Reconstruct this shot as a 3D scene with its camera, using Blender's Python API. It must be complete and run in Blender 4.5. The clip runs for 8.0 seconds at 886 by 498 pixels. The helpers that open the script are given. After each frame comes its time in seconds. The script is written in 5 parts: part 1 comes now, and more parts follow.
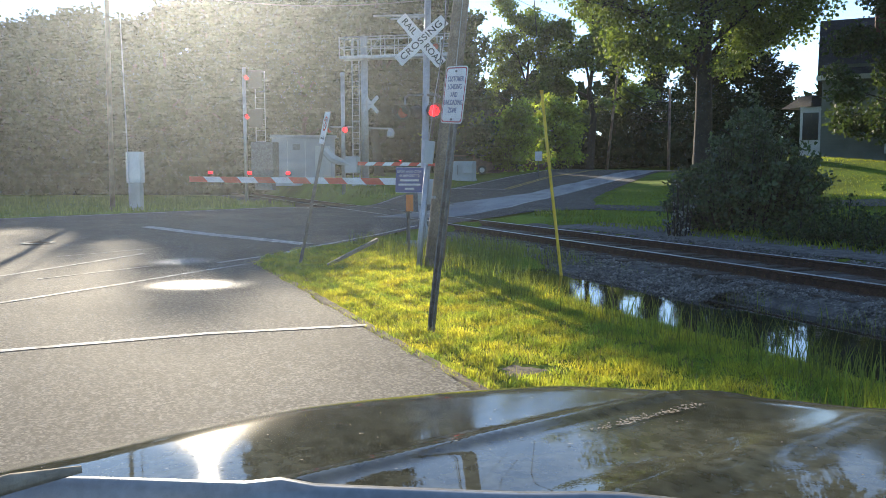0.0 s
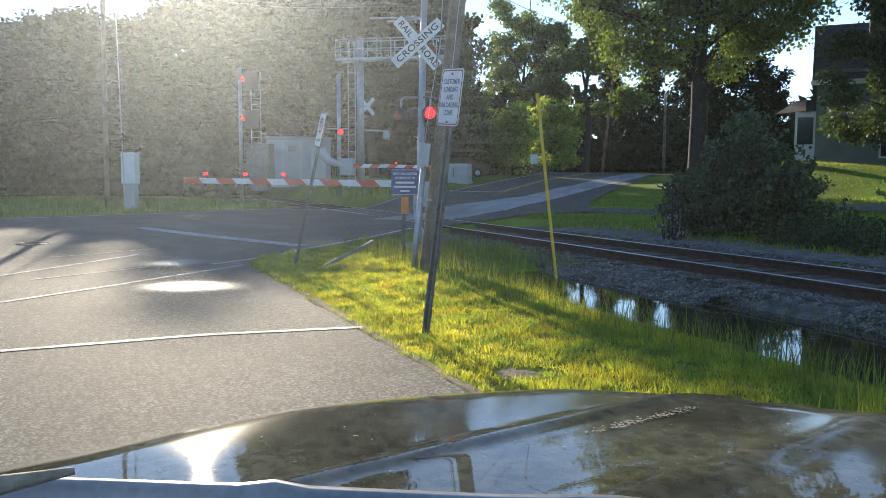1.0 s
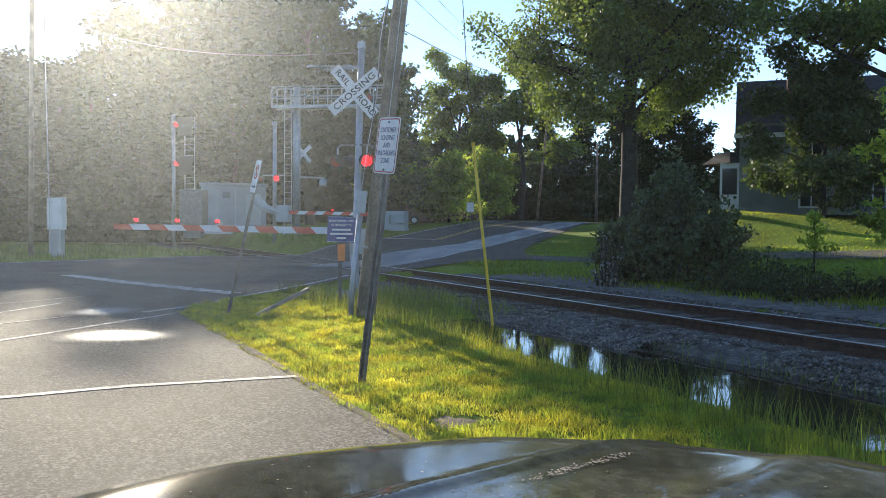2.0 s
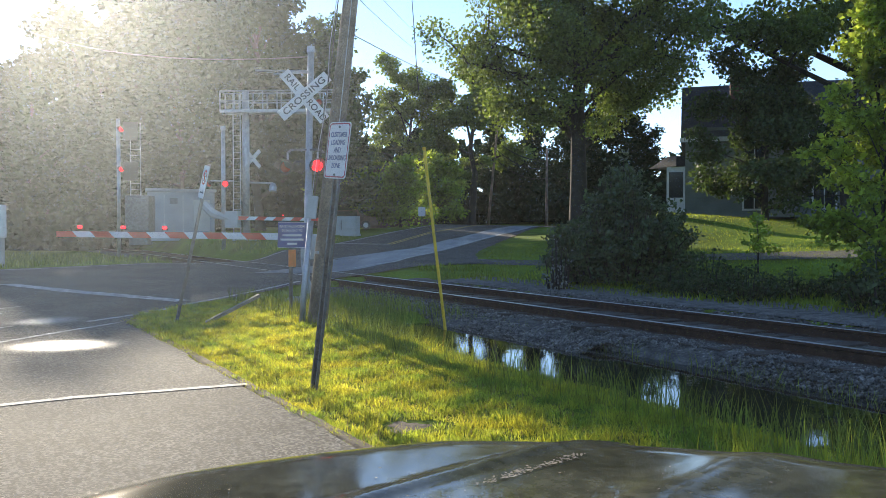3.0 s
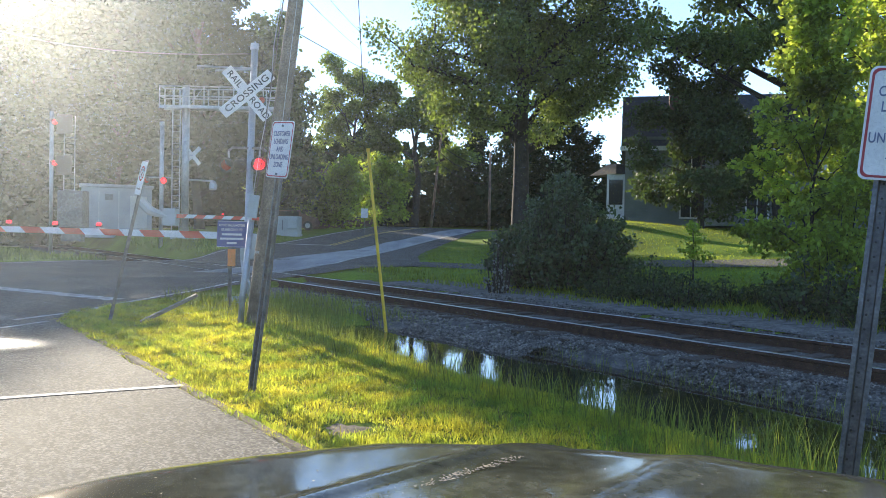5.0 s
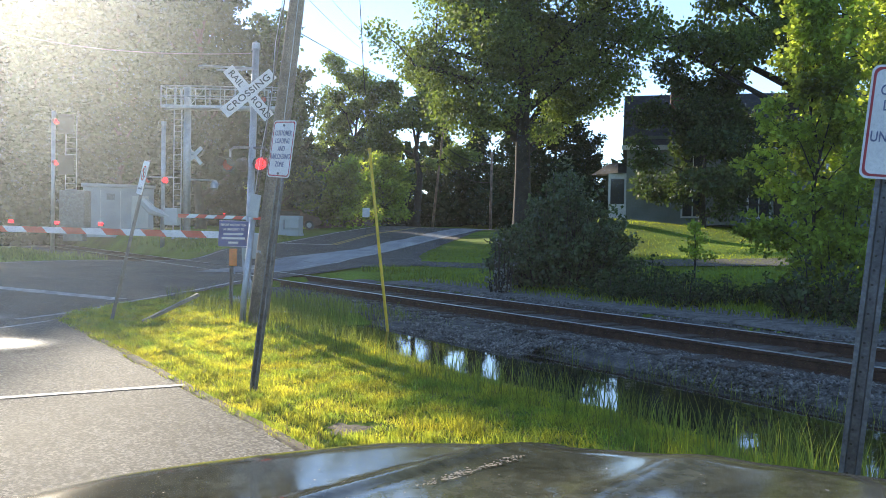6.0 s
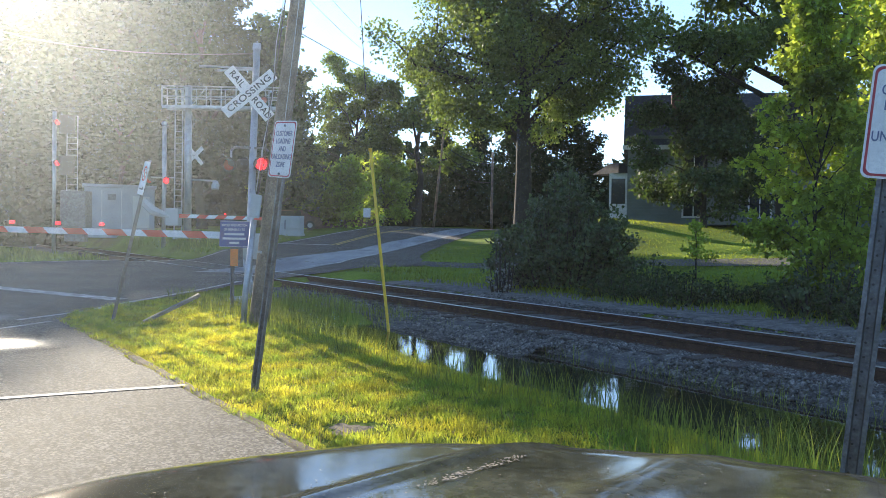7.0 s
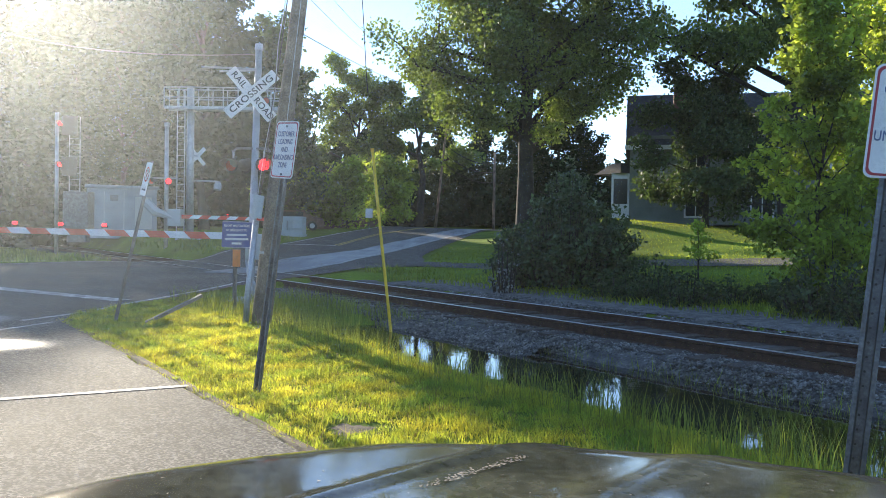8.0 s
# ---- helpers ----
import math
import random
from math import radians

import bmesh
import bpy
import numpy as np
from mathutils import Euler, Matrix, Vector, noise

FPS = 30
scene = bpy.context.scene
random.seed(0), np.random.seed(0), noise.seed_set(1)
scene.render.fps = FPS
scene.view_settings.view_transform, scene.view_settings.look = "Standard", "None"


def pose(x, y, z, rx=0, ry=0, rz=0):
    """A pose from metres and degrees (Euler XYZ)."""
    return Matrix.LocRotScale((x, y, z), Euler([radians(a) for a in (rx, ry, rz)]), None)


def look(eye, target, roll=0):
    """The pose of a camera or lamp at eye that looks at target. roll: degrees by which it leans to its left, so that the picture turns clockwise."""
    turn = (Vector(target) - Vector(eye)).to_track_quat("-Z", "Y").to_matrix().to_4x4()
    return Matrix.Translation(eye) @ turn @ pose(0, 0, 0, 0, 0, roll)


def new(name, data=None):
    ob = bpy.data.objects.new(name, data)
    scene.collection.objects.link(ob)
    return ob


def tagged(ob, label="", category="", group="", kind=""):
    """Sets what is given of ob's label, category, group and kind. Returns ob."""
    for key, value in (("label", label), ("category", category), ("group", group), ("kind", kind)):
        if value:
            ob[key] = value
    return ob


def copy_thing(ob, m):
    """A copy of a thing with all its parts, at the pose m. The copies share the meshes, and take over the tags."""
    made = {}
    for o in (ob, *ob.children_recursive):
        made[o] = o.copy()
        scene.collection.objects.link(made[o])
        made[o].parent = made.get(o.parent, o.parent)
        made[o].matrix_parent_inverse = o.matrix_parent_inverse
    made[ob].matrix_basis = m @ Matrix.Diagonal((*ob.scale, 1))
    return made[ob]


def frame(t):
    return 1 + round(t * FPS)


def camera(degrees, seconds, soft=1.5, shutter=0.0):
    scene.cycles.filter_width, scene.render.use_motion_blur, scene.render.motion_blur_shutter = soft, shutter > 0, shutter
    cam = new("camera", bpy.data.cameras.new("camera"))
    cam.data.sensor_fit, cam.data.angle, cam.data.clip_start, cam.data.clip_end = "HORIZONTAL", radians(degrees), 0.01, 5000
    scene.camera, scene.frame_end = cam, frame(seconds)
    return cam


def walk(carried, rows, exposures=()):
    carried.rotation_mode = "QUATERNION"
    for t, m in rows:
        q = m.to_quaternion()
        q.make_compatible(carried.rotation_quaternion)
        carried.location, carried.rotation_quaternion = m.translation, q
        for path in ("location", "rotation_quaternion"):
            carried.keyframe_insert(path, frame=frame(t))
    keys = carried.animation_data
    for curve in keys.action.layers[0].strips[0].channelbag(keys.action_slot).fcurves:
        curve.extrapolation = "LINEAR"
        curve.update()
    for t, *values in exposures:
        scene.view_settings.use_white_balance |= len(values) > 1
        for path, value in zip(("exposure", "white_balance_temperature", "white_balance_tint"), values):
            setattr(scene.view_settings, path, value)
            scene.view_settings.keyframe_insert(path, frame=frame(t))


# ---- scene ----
# ---------------------------------------------------------------- camera
EYE = (0.0, 0.0, 1.45)
cam = camera(57.0, 8.0, soft=0.8)
# seconds, yaw, pitch, roll
TURNS = [
    (0.0, 12.01, -5.07, 0.11), (0.5, 11.99, -5.01, -0.01), (1.0, 11.70, -4.90, -0.19), (1.2, 11.0, -4.62, -0.15),
    (1.5, 8.88, -3.59, -0.08), (2.0, 7.26, -1.56, -0.43), (2.2, 6.26, -1.21, -0.20), (3.3, 3.72, -1.22, -0.02),
    (3.5, 3.80, -1.14, 0.0), (4.0, 4.25, -1.50, -0.34), (4.5, 2.66, -1.20, -0.47), (5.0, -0.15, -1.01, -1.07),
    (6.5, 0.0, -1.07, -1.0), (7.0, 0.02, -1.05, -0.97), (7.5, 0.08, -1.05, -0.79), (8.0, 0.17, -1.03, -0.89)]
walk(cam, [(t, pose(*EYE, 90 + p, r, y)) for t, y, p, r in TURNS], exposures=[(0.0, 1.62, 6950, 12), (2.0, 1.52, 6900, 12), (3.5, 1.62, 6850, 12), (5.0, 1.92, 6800, 12), (6.5, 1.86, 6800, 12), (8.0, 1.86, 6800, 12)])

# ---------------------------------------------------------------- light
SUN_AZ, SUN_EL = 29.0, 16.5          # degrees left of +y, above the horizon
sun_dir = Vector((-math.sin(radians(SUN_AZ)) * math.cos(radians(SUN_EL)),
                  math.cos(radians(SUN_AZ)) * math.cos(radians(SUN_EL)), math.sin(radians(SUN_EL))))
world = bpy.data.worlds.new("sky")
scene.world = world
world.use_nodes = True
wn = world.node_tree
sky = wn.nodes.new("ShaderNodeTexSky")
sky.sky_type = "NISHITA"
sky.sun_disc = False
sky.sun_elevation = radians(SUN_EL)
sky.sun_rotation = radians(-SUN_AZ)
sky.altitude = 2500
sky.air_density, sky.dust_density, sky.ozone_density = 1.0, 0.05, 2.6
wn.links.new(sky.outputs[0], wn.nodes["Background"].inputs[0])
wn.nodes["Background"].inputs[1].default_value = 0.112
sun = bpy.data.lights.new("sun", "SUN")
sun.energy, sun.angle, sun.color = 2.9, radians(0.55), (1.0, 0.91, 0.73)
sun_ob = new("sun", sun)
sun_ob.matrix_world = look(sun_dir * 100, (0, 0, 0))

# ---------------------------------------------------------------- materials


def mat(name, base, rough=0.7, metal=0.0, var=0.25, scale=8.0, bump=0.0, bump_scale=60.0, spec=0.5, second=None, island=0.0, coat=0.0, detail=6.0):
    """A surface with two scales of colour variation and relief."""
    m = bpy.data.materials.new(name)
    m.use_nodes = True
    nt = m.node_tree
    b = nt.nodes["Principled BSDF"]
    b.inputs["Roughness"].default_value = rough
    b.inputs["Metallic"].default_value = metal
    b.inputs["Specular IOR Level"].default_value = spec
    b.inputs["Coat Weight"].default_value = coat
    co = nt.nodes.new("ShaderNodeTexCoord")
    big = nt.nodes.new("ShaderNodeTexNoise")
    big.inputs["Scale"].default_value = scale
    big.inputs["Detail"].default_value = detail
    nt.links.new(co.outputs["Object"], big.inputs["Vector"])
    ramp = nt.nodes.new("ShaderNodeMapRange")
    ramp.inputs["From Min"].default_value, ramp.inputs["From Max"].default_value = 0.35, 0.65
    nt.links.new(big.outputs["Fac"], ramp.inputs["Value"])
    mix = nt.nodes.new("ShaderNodeMix")
    mix.data_type = "RGBA"
    other = second if second else tuple(c * (1 - var) for c in base)
    mix.inputs["A"].default_value = (*other, 1)
    mix.inputs["B"].default_value = (*[min(1, c * (1 + var * 0.5)) for c in base], 1)
    nt.links.new(ramp.outputs[0], mix.inputs["Factor"])
    out = mix.outputs["Result"]
    fine = nt.nodes.new("ShaderNodeTexNoise")
    fine.inputs["Scale"].default_value = bump_scale
    fine.inputs["Detail"].default_value = 4.0
    nt.links.new(co.outputs["Object"], fine.inputs["Vector"])
    hsv = nt.nodes.new("ShaderNodeHueSaturation")
    val = nt.nodes.new("ShaderNodeMapRange")
    val.inputs["From Min"].default_value, val.inputs["From Max"].default_value = 0.3, 0.7
    val.inputs["To Min"].default_value, val.inputs["To Max"].default_value = 1 - var, 1 + var
    nt.links.new(fine.outputs["Fac"], val.inputs["Value"])
    last = val.outputs[0]
    if island:
        geo = nt.nodes.new("ShaderNodeNewGeometry")
        info = nt.nodes.new("ShaderNodeObjectInfo")
        add = nt.nodes.new("ShaderNodeMath")
        add.operation = "ADD"
        nt.links.new(geo.outputs["Random Per Island"], add.inputs[0])
        nt.links.new(info.outputs["Random"], add.inputs[1])
        fr = nt.nodes.new("ShaderNodeMath")
        fr.operation = "FRACT"
        nt.links.new(add.outputs[0], fr.inputs[0])
        rr = nt.nodes.new("ShaderNodeMapRange")
        rr.inputs["To Min"].default_value, rr.inputs["To Max"].default_value = 1 - island, 1 + island
        nt.links.new(fr.outputs[0], rr.inputs["Value"])
        mul = nt.nodes.new("ShaderNodeMath")
        mul.operation = "MULTIPLY"
        nt.links.new(last, mul.inputs[0])
        nt.links.new(rr.outputs[0], mul.inputs[1])
        last = mul.outputs[0]
    nt.links.new(last, hsv.inputs["Value"])
    nt.links.new(out, hsv.inputs["Color"])
    nt.links.new(hsv.outputs[0], b.inputs["Base Color"])
    if bump:
        bn = nt.nodes.new("ShaderNodeBump")
        bn.inputs["Strength"].default_value = bump
        bn.inputs["Distance"].default_value = 0.01
        nt.links.new(fine.outputs["Fac"], bn.inputs["Height"])
        nt.links.new(bn.outputs[0], b.inputs["Normal"])
    return m


def leaf_mat(name, base, glow, share=0.45, rough=0.6, second=None, scale=0.35, spec=0.2, uneven=0.38):
    """Thin leaves: a diffuse upper side and light that shines through."""
    m = mat(name, base, rough, var=0.3, scale=scale, bump_scale=3.0, island=uneven, spec=spec, second=second)
    nt = m.node_tree
    b = nt.nodes["Principled BSDF"]
    tr = nt.nodes.new("ShaderNodeBsdfTranslucent")
    tint = nt.nodes.new("ShaderNodeMix")
    tint.data_type, tint.blend_type = "RGBA", "MULTIPLY"
    tint.inputs["Factor"].default_value = 1.0
    k = [g / max(a, 0.001) for g, a in zip(glow, base)]
    tint.inputs["B"].default_value = (*k, 1)
    nt.links.new(b.inputs["Base Color"].links[0].from_socket, tint.inputs["A"])
    nt.links.new(tint.outputs["Result"], tr.inputs["Color"])
    mx = nt.nodes.new("ShaderNodeMixShader")
    mx.inputs[0].default_value = share
    nt.links.new(b.outputs[0], mx.inputs[1])
    nt.links.new(tr.outputs[0], mx.inputs[2])
    nt.links.new(mx.outputs[0], nt.nodes["Material Output"].inputs[0])
    return m


def lamp_mat(name, colour, power):
    m = bpy.data.materials.new(name)
    m.use_nodes = True
    b = m.node_tree.nodes["Principled BSDF"]
    b.inputs["Base Color"].default_value = (*colour, 1)
    b.inputs["Emission Color"].default_value = (*colour, 1)
    b.inputs["Emission Strength"].default_value = power
    return m


M_SOIL = mat("soil and grass ground", (0.13, 0.20, 0.025), 0.95, var=0.35, scale=0.5, bump=0.8, bump_scale=25, second=(0.10, 0.135, 0.02), spec=0.05)
M_ASPHALT = mat("asphalt", (0.088, 0.082, 0.071), 0.84, var=0.25, scale=0.7, bump=0.5, bump_scale=90, spec=0.22)
# base made pale and bluish to stand in for the sky's reflection
M_WET = mat("wet asphalt paled by sky sheen", (0.17, 0.178, 0.185), 0.36, var=0.3, scale=0.5, bump=0.25, bump_scale=70, spec=1.0)
M_LINE = mat("worn white road paint", (0.52, 0.51, 0.48), 0.75, var=0.3, scale=7, bump=0.4, bump_scale=60, second=(0.17, 0.165, 0.155))
M_YELLOW_LINE = mat("worn yellow road paint", (0.55, 0.38, 0.06), 0.7, var=0.3, scale=3, bump=0.4, bump_scale=80)
M_BALLAST = mat("grey ballast stone", (0.15, 0.143, 0.130), 0.9, var=0.5, scale=6, bump=1.0, bump_scale=30, island=0.6)
M_DIRT = mat("bare trodden soil", (0.17, 0.125, 0.085), 0.95, var=0.35, scale=6, bump=0.9, bump_scale=40, second=(0.10, 0.08, 0.05))
M_TIE = mat("creosoted tie wood", (0.06, 0.045, 0.035), 0.85, var=0.4, scale=5, bump=0.8, bump_scale=40, island=0.2)
M_RAIL = mat("rusty rail side", (0.075, 0.038, 0.025), 0.8, 0.3, var=0.35, scale=9, bump=0.4)
M_RAILTOP = mat("polished rail head", (0.55, 0.54, 0.53), 0.28, 1.0, var=0.15, scale=6)
M_INK = mat("faded sign lettering", (0.16, 0.19, 0.30), 0.6, var=0.15)
M_GALV = mat("galvanised steel", (0.42, 0.44, 0.46), 0.48, 0.6, var=0.2, scale=6, bump=0.1)
M_DARKSTEEL = mat("weathered dark steel post", (0.16, 0.17, 0.18), 0.5, 0.7, var=0.3, scale=9, bump=0.2)
M_WHITE = mat("white sign sheeting", (0.78, 0.78, 0.76), 0.45, var=0.08, scale=5)
M_BLACK = mat("black paint", (0.02, 0.02, 0.02), 0.5, var=0.2)
M_RED = mat("red reflective stripe", (0.62, 0.06, 0.03), 0.5, var=0.12, scale=5)
M_REDBAND = mat("dark red sign border", (0.42, 0.04, 0.05), 0.5, var=0.1)
M_BLUE = mat("blue sign sheeting", (0.05, 0.08, 0.25), 0.45, var=0.12, scale=6)
M_ORANGE = mat("orange marker", (0.85, 0.25, 0.06), 0.6, var=0.12)
M_YELLOW = mat("yellow paint", (0.80, 0.52, 0.03), 0.5, var=0.15, scale=5)
M_POLEWOOD = mat("weathered pole wood", (0.20, 0.155, 0.115), 0.9, var=0.45, scale=3, bump=0.9, bump_scale=45)
M_PLANK = mat("bleached plank", (0.30, 0.25, 0.18), 0.9, var=0.3, scale=5, bump=0.6)
M_BARK = mat("bark", (0.034, 0.030, 0.026), 0.95, var=0.4, scale=3, bump=1.0, bump_scale=18)
M_CABINET = mat("grey cabinet paint", (0.42, 0.46, 0.46), 0.5, 0.1, var=0.12, scale=1.5, bump=0.1)
M_BUNGALOW = mat("aluminium equipment house", (0.27, 0.31, 0.34), 0.45, 0.4, var=0.12, scale=1.2)
M_SIDING = mat("grey green clapboard", (0.20, 0.22, 0.20), 0.8, var=0.15, scale=1.2)
M_TRIM = mat("white trim paint", (0.72, 0.72, 0.70), 0.6, var=0.08)
M_ROOF = mat("dark asphalt shingle", (0.05, 0.05, 0.055), 0.9, var=0.3, scale=3, bump=0.6)
M_BRICK = mat("dark brick", (0.16, 0.09, 0.07), 0.9, var=0.35, scale=4)
M_GLASS = mat("dark window glass", (0.03, 0.035, 0.04), 0.08, var=0.1, spec=0.8)
M_LEAF = leaf_mat("oak leaf", (0.095, 0.143, 0.050), (0.29, 0.40, 0.055), 0.40)
M_LEAF_BUSH = leaf_mat("glossy bush leaf", (0.075, 0.115, 0.058), (0.13, 0.21, 0.04), 0.28, rough=0.42, spec=0.4)
# shade inside the thick wood is put into this darker leaf colour
M_LEAF_DARK = leaf_mat("woodland leaf darkened for shade", (0.032, 0.050, 0.025), (0.036, 0.055, 0.02), 0.06, rough=0.95, spec=0.02, uneven=0.12)
# darker copy of the leaf, with shade in its colour, for plants standing in shade
M_LEAF_SHADE = leaf_mat("leaf darkened for shade", (0.062, 0.092, 0.045), (0.12, 0.19, 0.035), 0.3)
# sunlight put into the colour: brighter leaf for maples, roadside trees and undergrowth
M_LEAF_LIGHT = leaf_mat("leaf brightened as if sunlit", (0.15, 0.24, 0.05), (0.60, 0.72, 0.09), 0.6)
M_PALE = leaf_mat("pale flower head", (0.27, 0.29, 0.28), (0.22, 0.25, 0.2), 0.3)
M_NEEDLE = leaf_mat("spruce needle", (0.03, 0.05, 0.025), (0.05, 0.08, 0.025), 0.2)
M_GRASS = leaf_mat("verge grass", (0.22, 0.24, 0.04), (0.80, 0.70, 0.06), 0.55, second=(0.10, 0.17, 0.035), scale=2.6)
M_LAWN = leaf_mat("lawn grass", (0.12, 0.19, 0.03), (0.40, 0.46, 0.04), 0.5)
M_STRAW = leaf_mat("dry straw", (0.30, 0.22, 0.09), (0.40, 0.30, 0.10), 0.35)
M_REED = leaf_mat("ditch grass", (0.12, 0.17, 0.04), (0.40, 0.46, 0.06), 0.45)
M_PAINT = mat("dark car paint", (0.085, 0.084, 0.058), 0.035, 0.0, var=0.4, scale=4.0, bump=0.003, bump_scale=40, spec=0.3)
M_DASH = mat("matt black dashboard", (0.012, 0.012, 0.013), 0.95, var=0.2, spec=0.08)
M_STRIP = mat("pale painted strip", (0.28, 0.285, 0.28), 0.25, 0.2, var=0.15, scale=6)
M_RUBBER = mat("black rubber", (0.02, 0.02, 0.02), 0.7, var=0.2)
M_REDLAMP = lamp_mat("lit red lens", (1.0, 0.012, 0.02), 1.5)
M_REDDIM = mat("unlit red lens", (0.50, 0.05, 0.03), 0.2, var=0.1)



def speckled(m, scale, low, high):
    """Bound stones in asphalt: each small cell lighter or darker, with a little relief."""
    nt = m.node_tree
    b = nt.nodes["Principled BSDF"]
    co = nt.nodes.new("ShaderNodeTexCoord")
    vo = nt.nodes.new("ShaderNodeTexVoronoi")
    vo.inputs["Scale"].default_value = scale
    nt.links.new(co.outputs["Object"], vo.inputs["Vector"])
    sep = nt.nodes.new("ShaderNodeSeparateColor")
    nt.links.new(vo.outputs["Color"], sep.inputs[0])
    power = nt.nodes.new("ShaderNodeMath")
    power.operation = "POWER"
    power.inputs[1].default_value = 2.2
    nt.links.new(sep.outputs[0], power.inputs[0])
    rng_ = nt.nodes.new("ShaderNodeMapRange")
    rng_.inputs["To Min"].default_value, rng_.inputs["To Max"].default_value = low, high
    nt.links.new(power.outputs[0], rng_.inputs["Value"])
    mul = nt.nodes.new("ShaderNodeMix")
    mul.data_type, mul.blend_type = "RGBA", "MULTIPLY"
    mul.inputs["Factor"].default_value = 1.0
    nt.links.new(b.inputs["Base Color"].links[0].from_socket, mul.inputs["A"])
    nt.links.new(rng_.outputs[0], mul.inputs["B"])
    nt.links.new(mul.outputs["Result"], b.inputs["Base Color"])
    bn = nt.nodes.new("ShaderNodeBump")
    bn.inputs["Strength"].default_value, bn.inputs["Distance"].default_value = 1.0, 0.008
    nt.links.new(power.outputs[0], bn.inputs["Height"])
    nt.links.new(bn.outputs[0], b.inputs["Normal"])


speckled(M_ASPHALT, 62.0, 0.35, 3.2)


def damp_mat(cx_, cy_, rx, ry):
    """Asphalt that is wet in the middle of a shallow hollow and dries out towards its rim."""
    m = M_ASPHALT.copy()
    nt = m.node_tree
    b = nt.nodes["Principled BSDF"]
    co = nt.nodes.new("ShaderNodeTexCoord")
    mp = nt.nodes.new("ShaderNodeMapping")
    mp.inputs["Location"].default_value = (-cx_ / rx, -cy_ / ry, 0)
    mp.inputs["Scale"].default_value = (1 / rx, 1 / ry, 0)
    nt.links.new(co.outputs["Object"], mp.inputs["Vector"])
    ln = nt.nodes.new("ShaderNodeVectorMath")
    ln.operation = "LENGTH"
    nt.links.new(mp.outputs[0], ln.inputs[0])
    for socket, wet, dry in (("Roughness", 0.42, 0.84), ("Specular IOR Level", 0.75, 0.22)):
        mr = nt.nodes.new("ShaderNodeMapRange")
        mr.interpolation_type = "SMOOTHSTEP"
        mr.inputs["From Min"].default_value, mr.inputs["From Max"].default_value = 0.2, 0.95
        mr.inputs["To Min"].default_value, mr.inputs["To Max"].default_value = wet, dry
        nt.links.new(ln.outputs["Value"], mr.inputs["Value"])
        nt.links.new(mr.outputs[0], b.inputs[socket])
    return m


# the wet lane: damp streaks of uneven gloss along the wheel tracks
nt = M_WET.node_tree
co = nt.nodes.new("ShaderNodeTexCoord")
mp = nt.nodes.new("ShaderNodeMapping")
mp.inputs["Scale"].default_value = (1.1, 0.16, 1.0)
no = nt.nodes.new("ShaderNodeTexNoise")
no.inputs["Scale"].default_value, no.inputs["Detail"].default_value = 1.0, 5.0
mr = nt.nodes.new("ShaderNodeMapRange")
mr.inputs["From Min"].default_value, mr.inputs["From Max"].default_value = 0.42, 0.6
mr.inputs["To Min"].default_value, mr.inputs["To Max"].default_value = 0.4, 0.62
nt.links.new(co.outputs["Object"], mp.inputs["Vector"])
nt.links.new(mp.outputs[0], no.inputs["Vector"])
nt.links.new(no.outputs["Fac"], mr.inputs["Value"])
nt.links.new(mr.outputs[0], nt.nodes["Principled BSDF"].inputs["Roughness"])

# the bonnet: polished near the glass, dull with dust towards its rim
nt = M_PAINT.node_tree
co = nt.nodes.new("ShaderNodeTexCoord")
flat = nt.nodes.new("ShaderNodeVectorMath")
flat.operation = "MULTIPLY"
flat.inputs[1].default_value = (1, 1, 0)
ln = nt.nodes.new("ShaderNodeVectorMath")
ln.operation = "LENGTH"
mr = nt.nodes.new("ShaderNodeMapRange")
mr.interpolation_type = "SMOOTHSTEP"
mr.inputs["From Min"].default_value, mr.inputs["From Max"].default_value = 1.1, 1.4
mr.inputs["To Min"].default_value, mr.inputs["To Max"].default_value = 0.02, 0.12
nt.links.new(co.outputs["Object"], flat.inputs[0])
nt.links.new(flat.outputs[0], ln.inputs[0])
nt.links.new(ln.outputs["Value"], mr.inputs["Value"])
nt.links.new(mr.outputs[0], nt.nodes["Principled BSDF"].inputs["Roughness"])

# water: a dark mirror with faint ripples
M_WATER = mat("ditch water", (0.012, 0.014, 0.010), 0.03, var=0.2, scale=1.0, bump=0.05, bump_scale=6, spec=0.6)

# ---------------------------------------------------------------- mesh helpers


def mesh_ob(name, bm, material, parent=None, smooth=False):
    me = bpy.data.meshes.new(name)
    bm.to_mesh(me)
    bm.free()
    if smooth:
        me.shade_smooth()
    for m in (material if isinstance(material, (list, tuple)) else [material]):
        me.materials.append(m)
    ob = new(name, me)
    if parent:
        ob.parent = parent
    return ob


def part(name, bm, material, parent, label="", smooth=False):
    """One mesh under a thing or a part; its vertices are given in the parent's frame."""
    ob = mesh_ob(name, bm, material, parent, smooth)
    if label:
        ob["label"] = label
    return ob


def thing(name, at, label, category, group="", kind="", rz=0.0):
    ob = new(name)
    ob.empty_display_size = 0.2
    ob.matrix_basis = pose(*at, 0, 0, rz)
    return tagged(ob, label, category, group, kind)


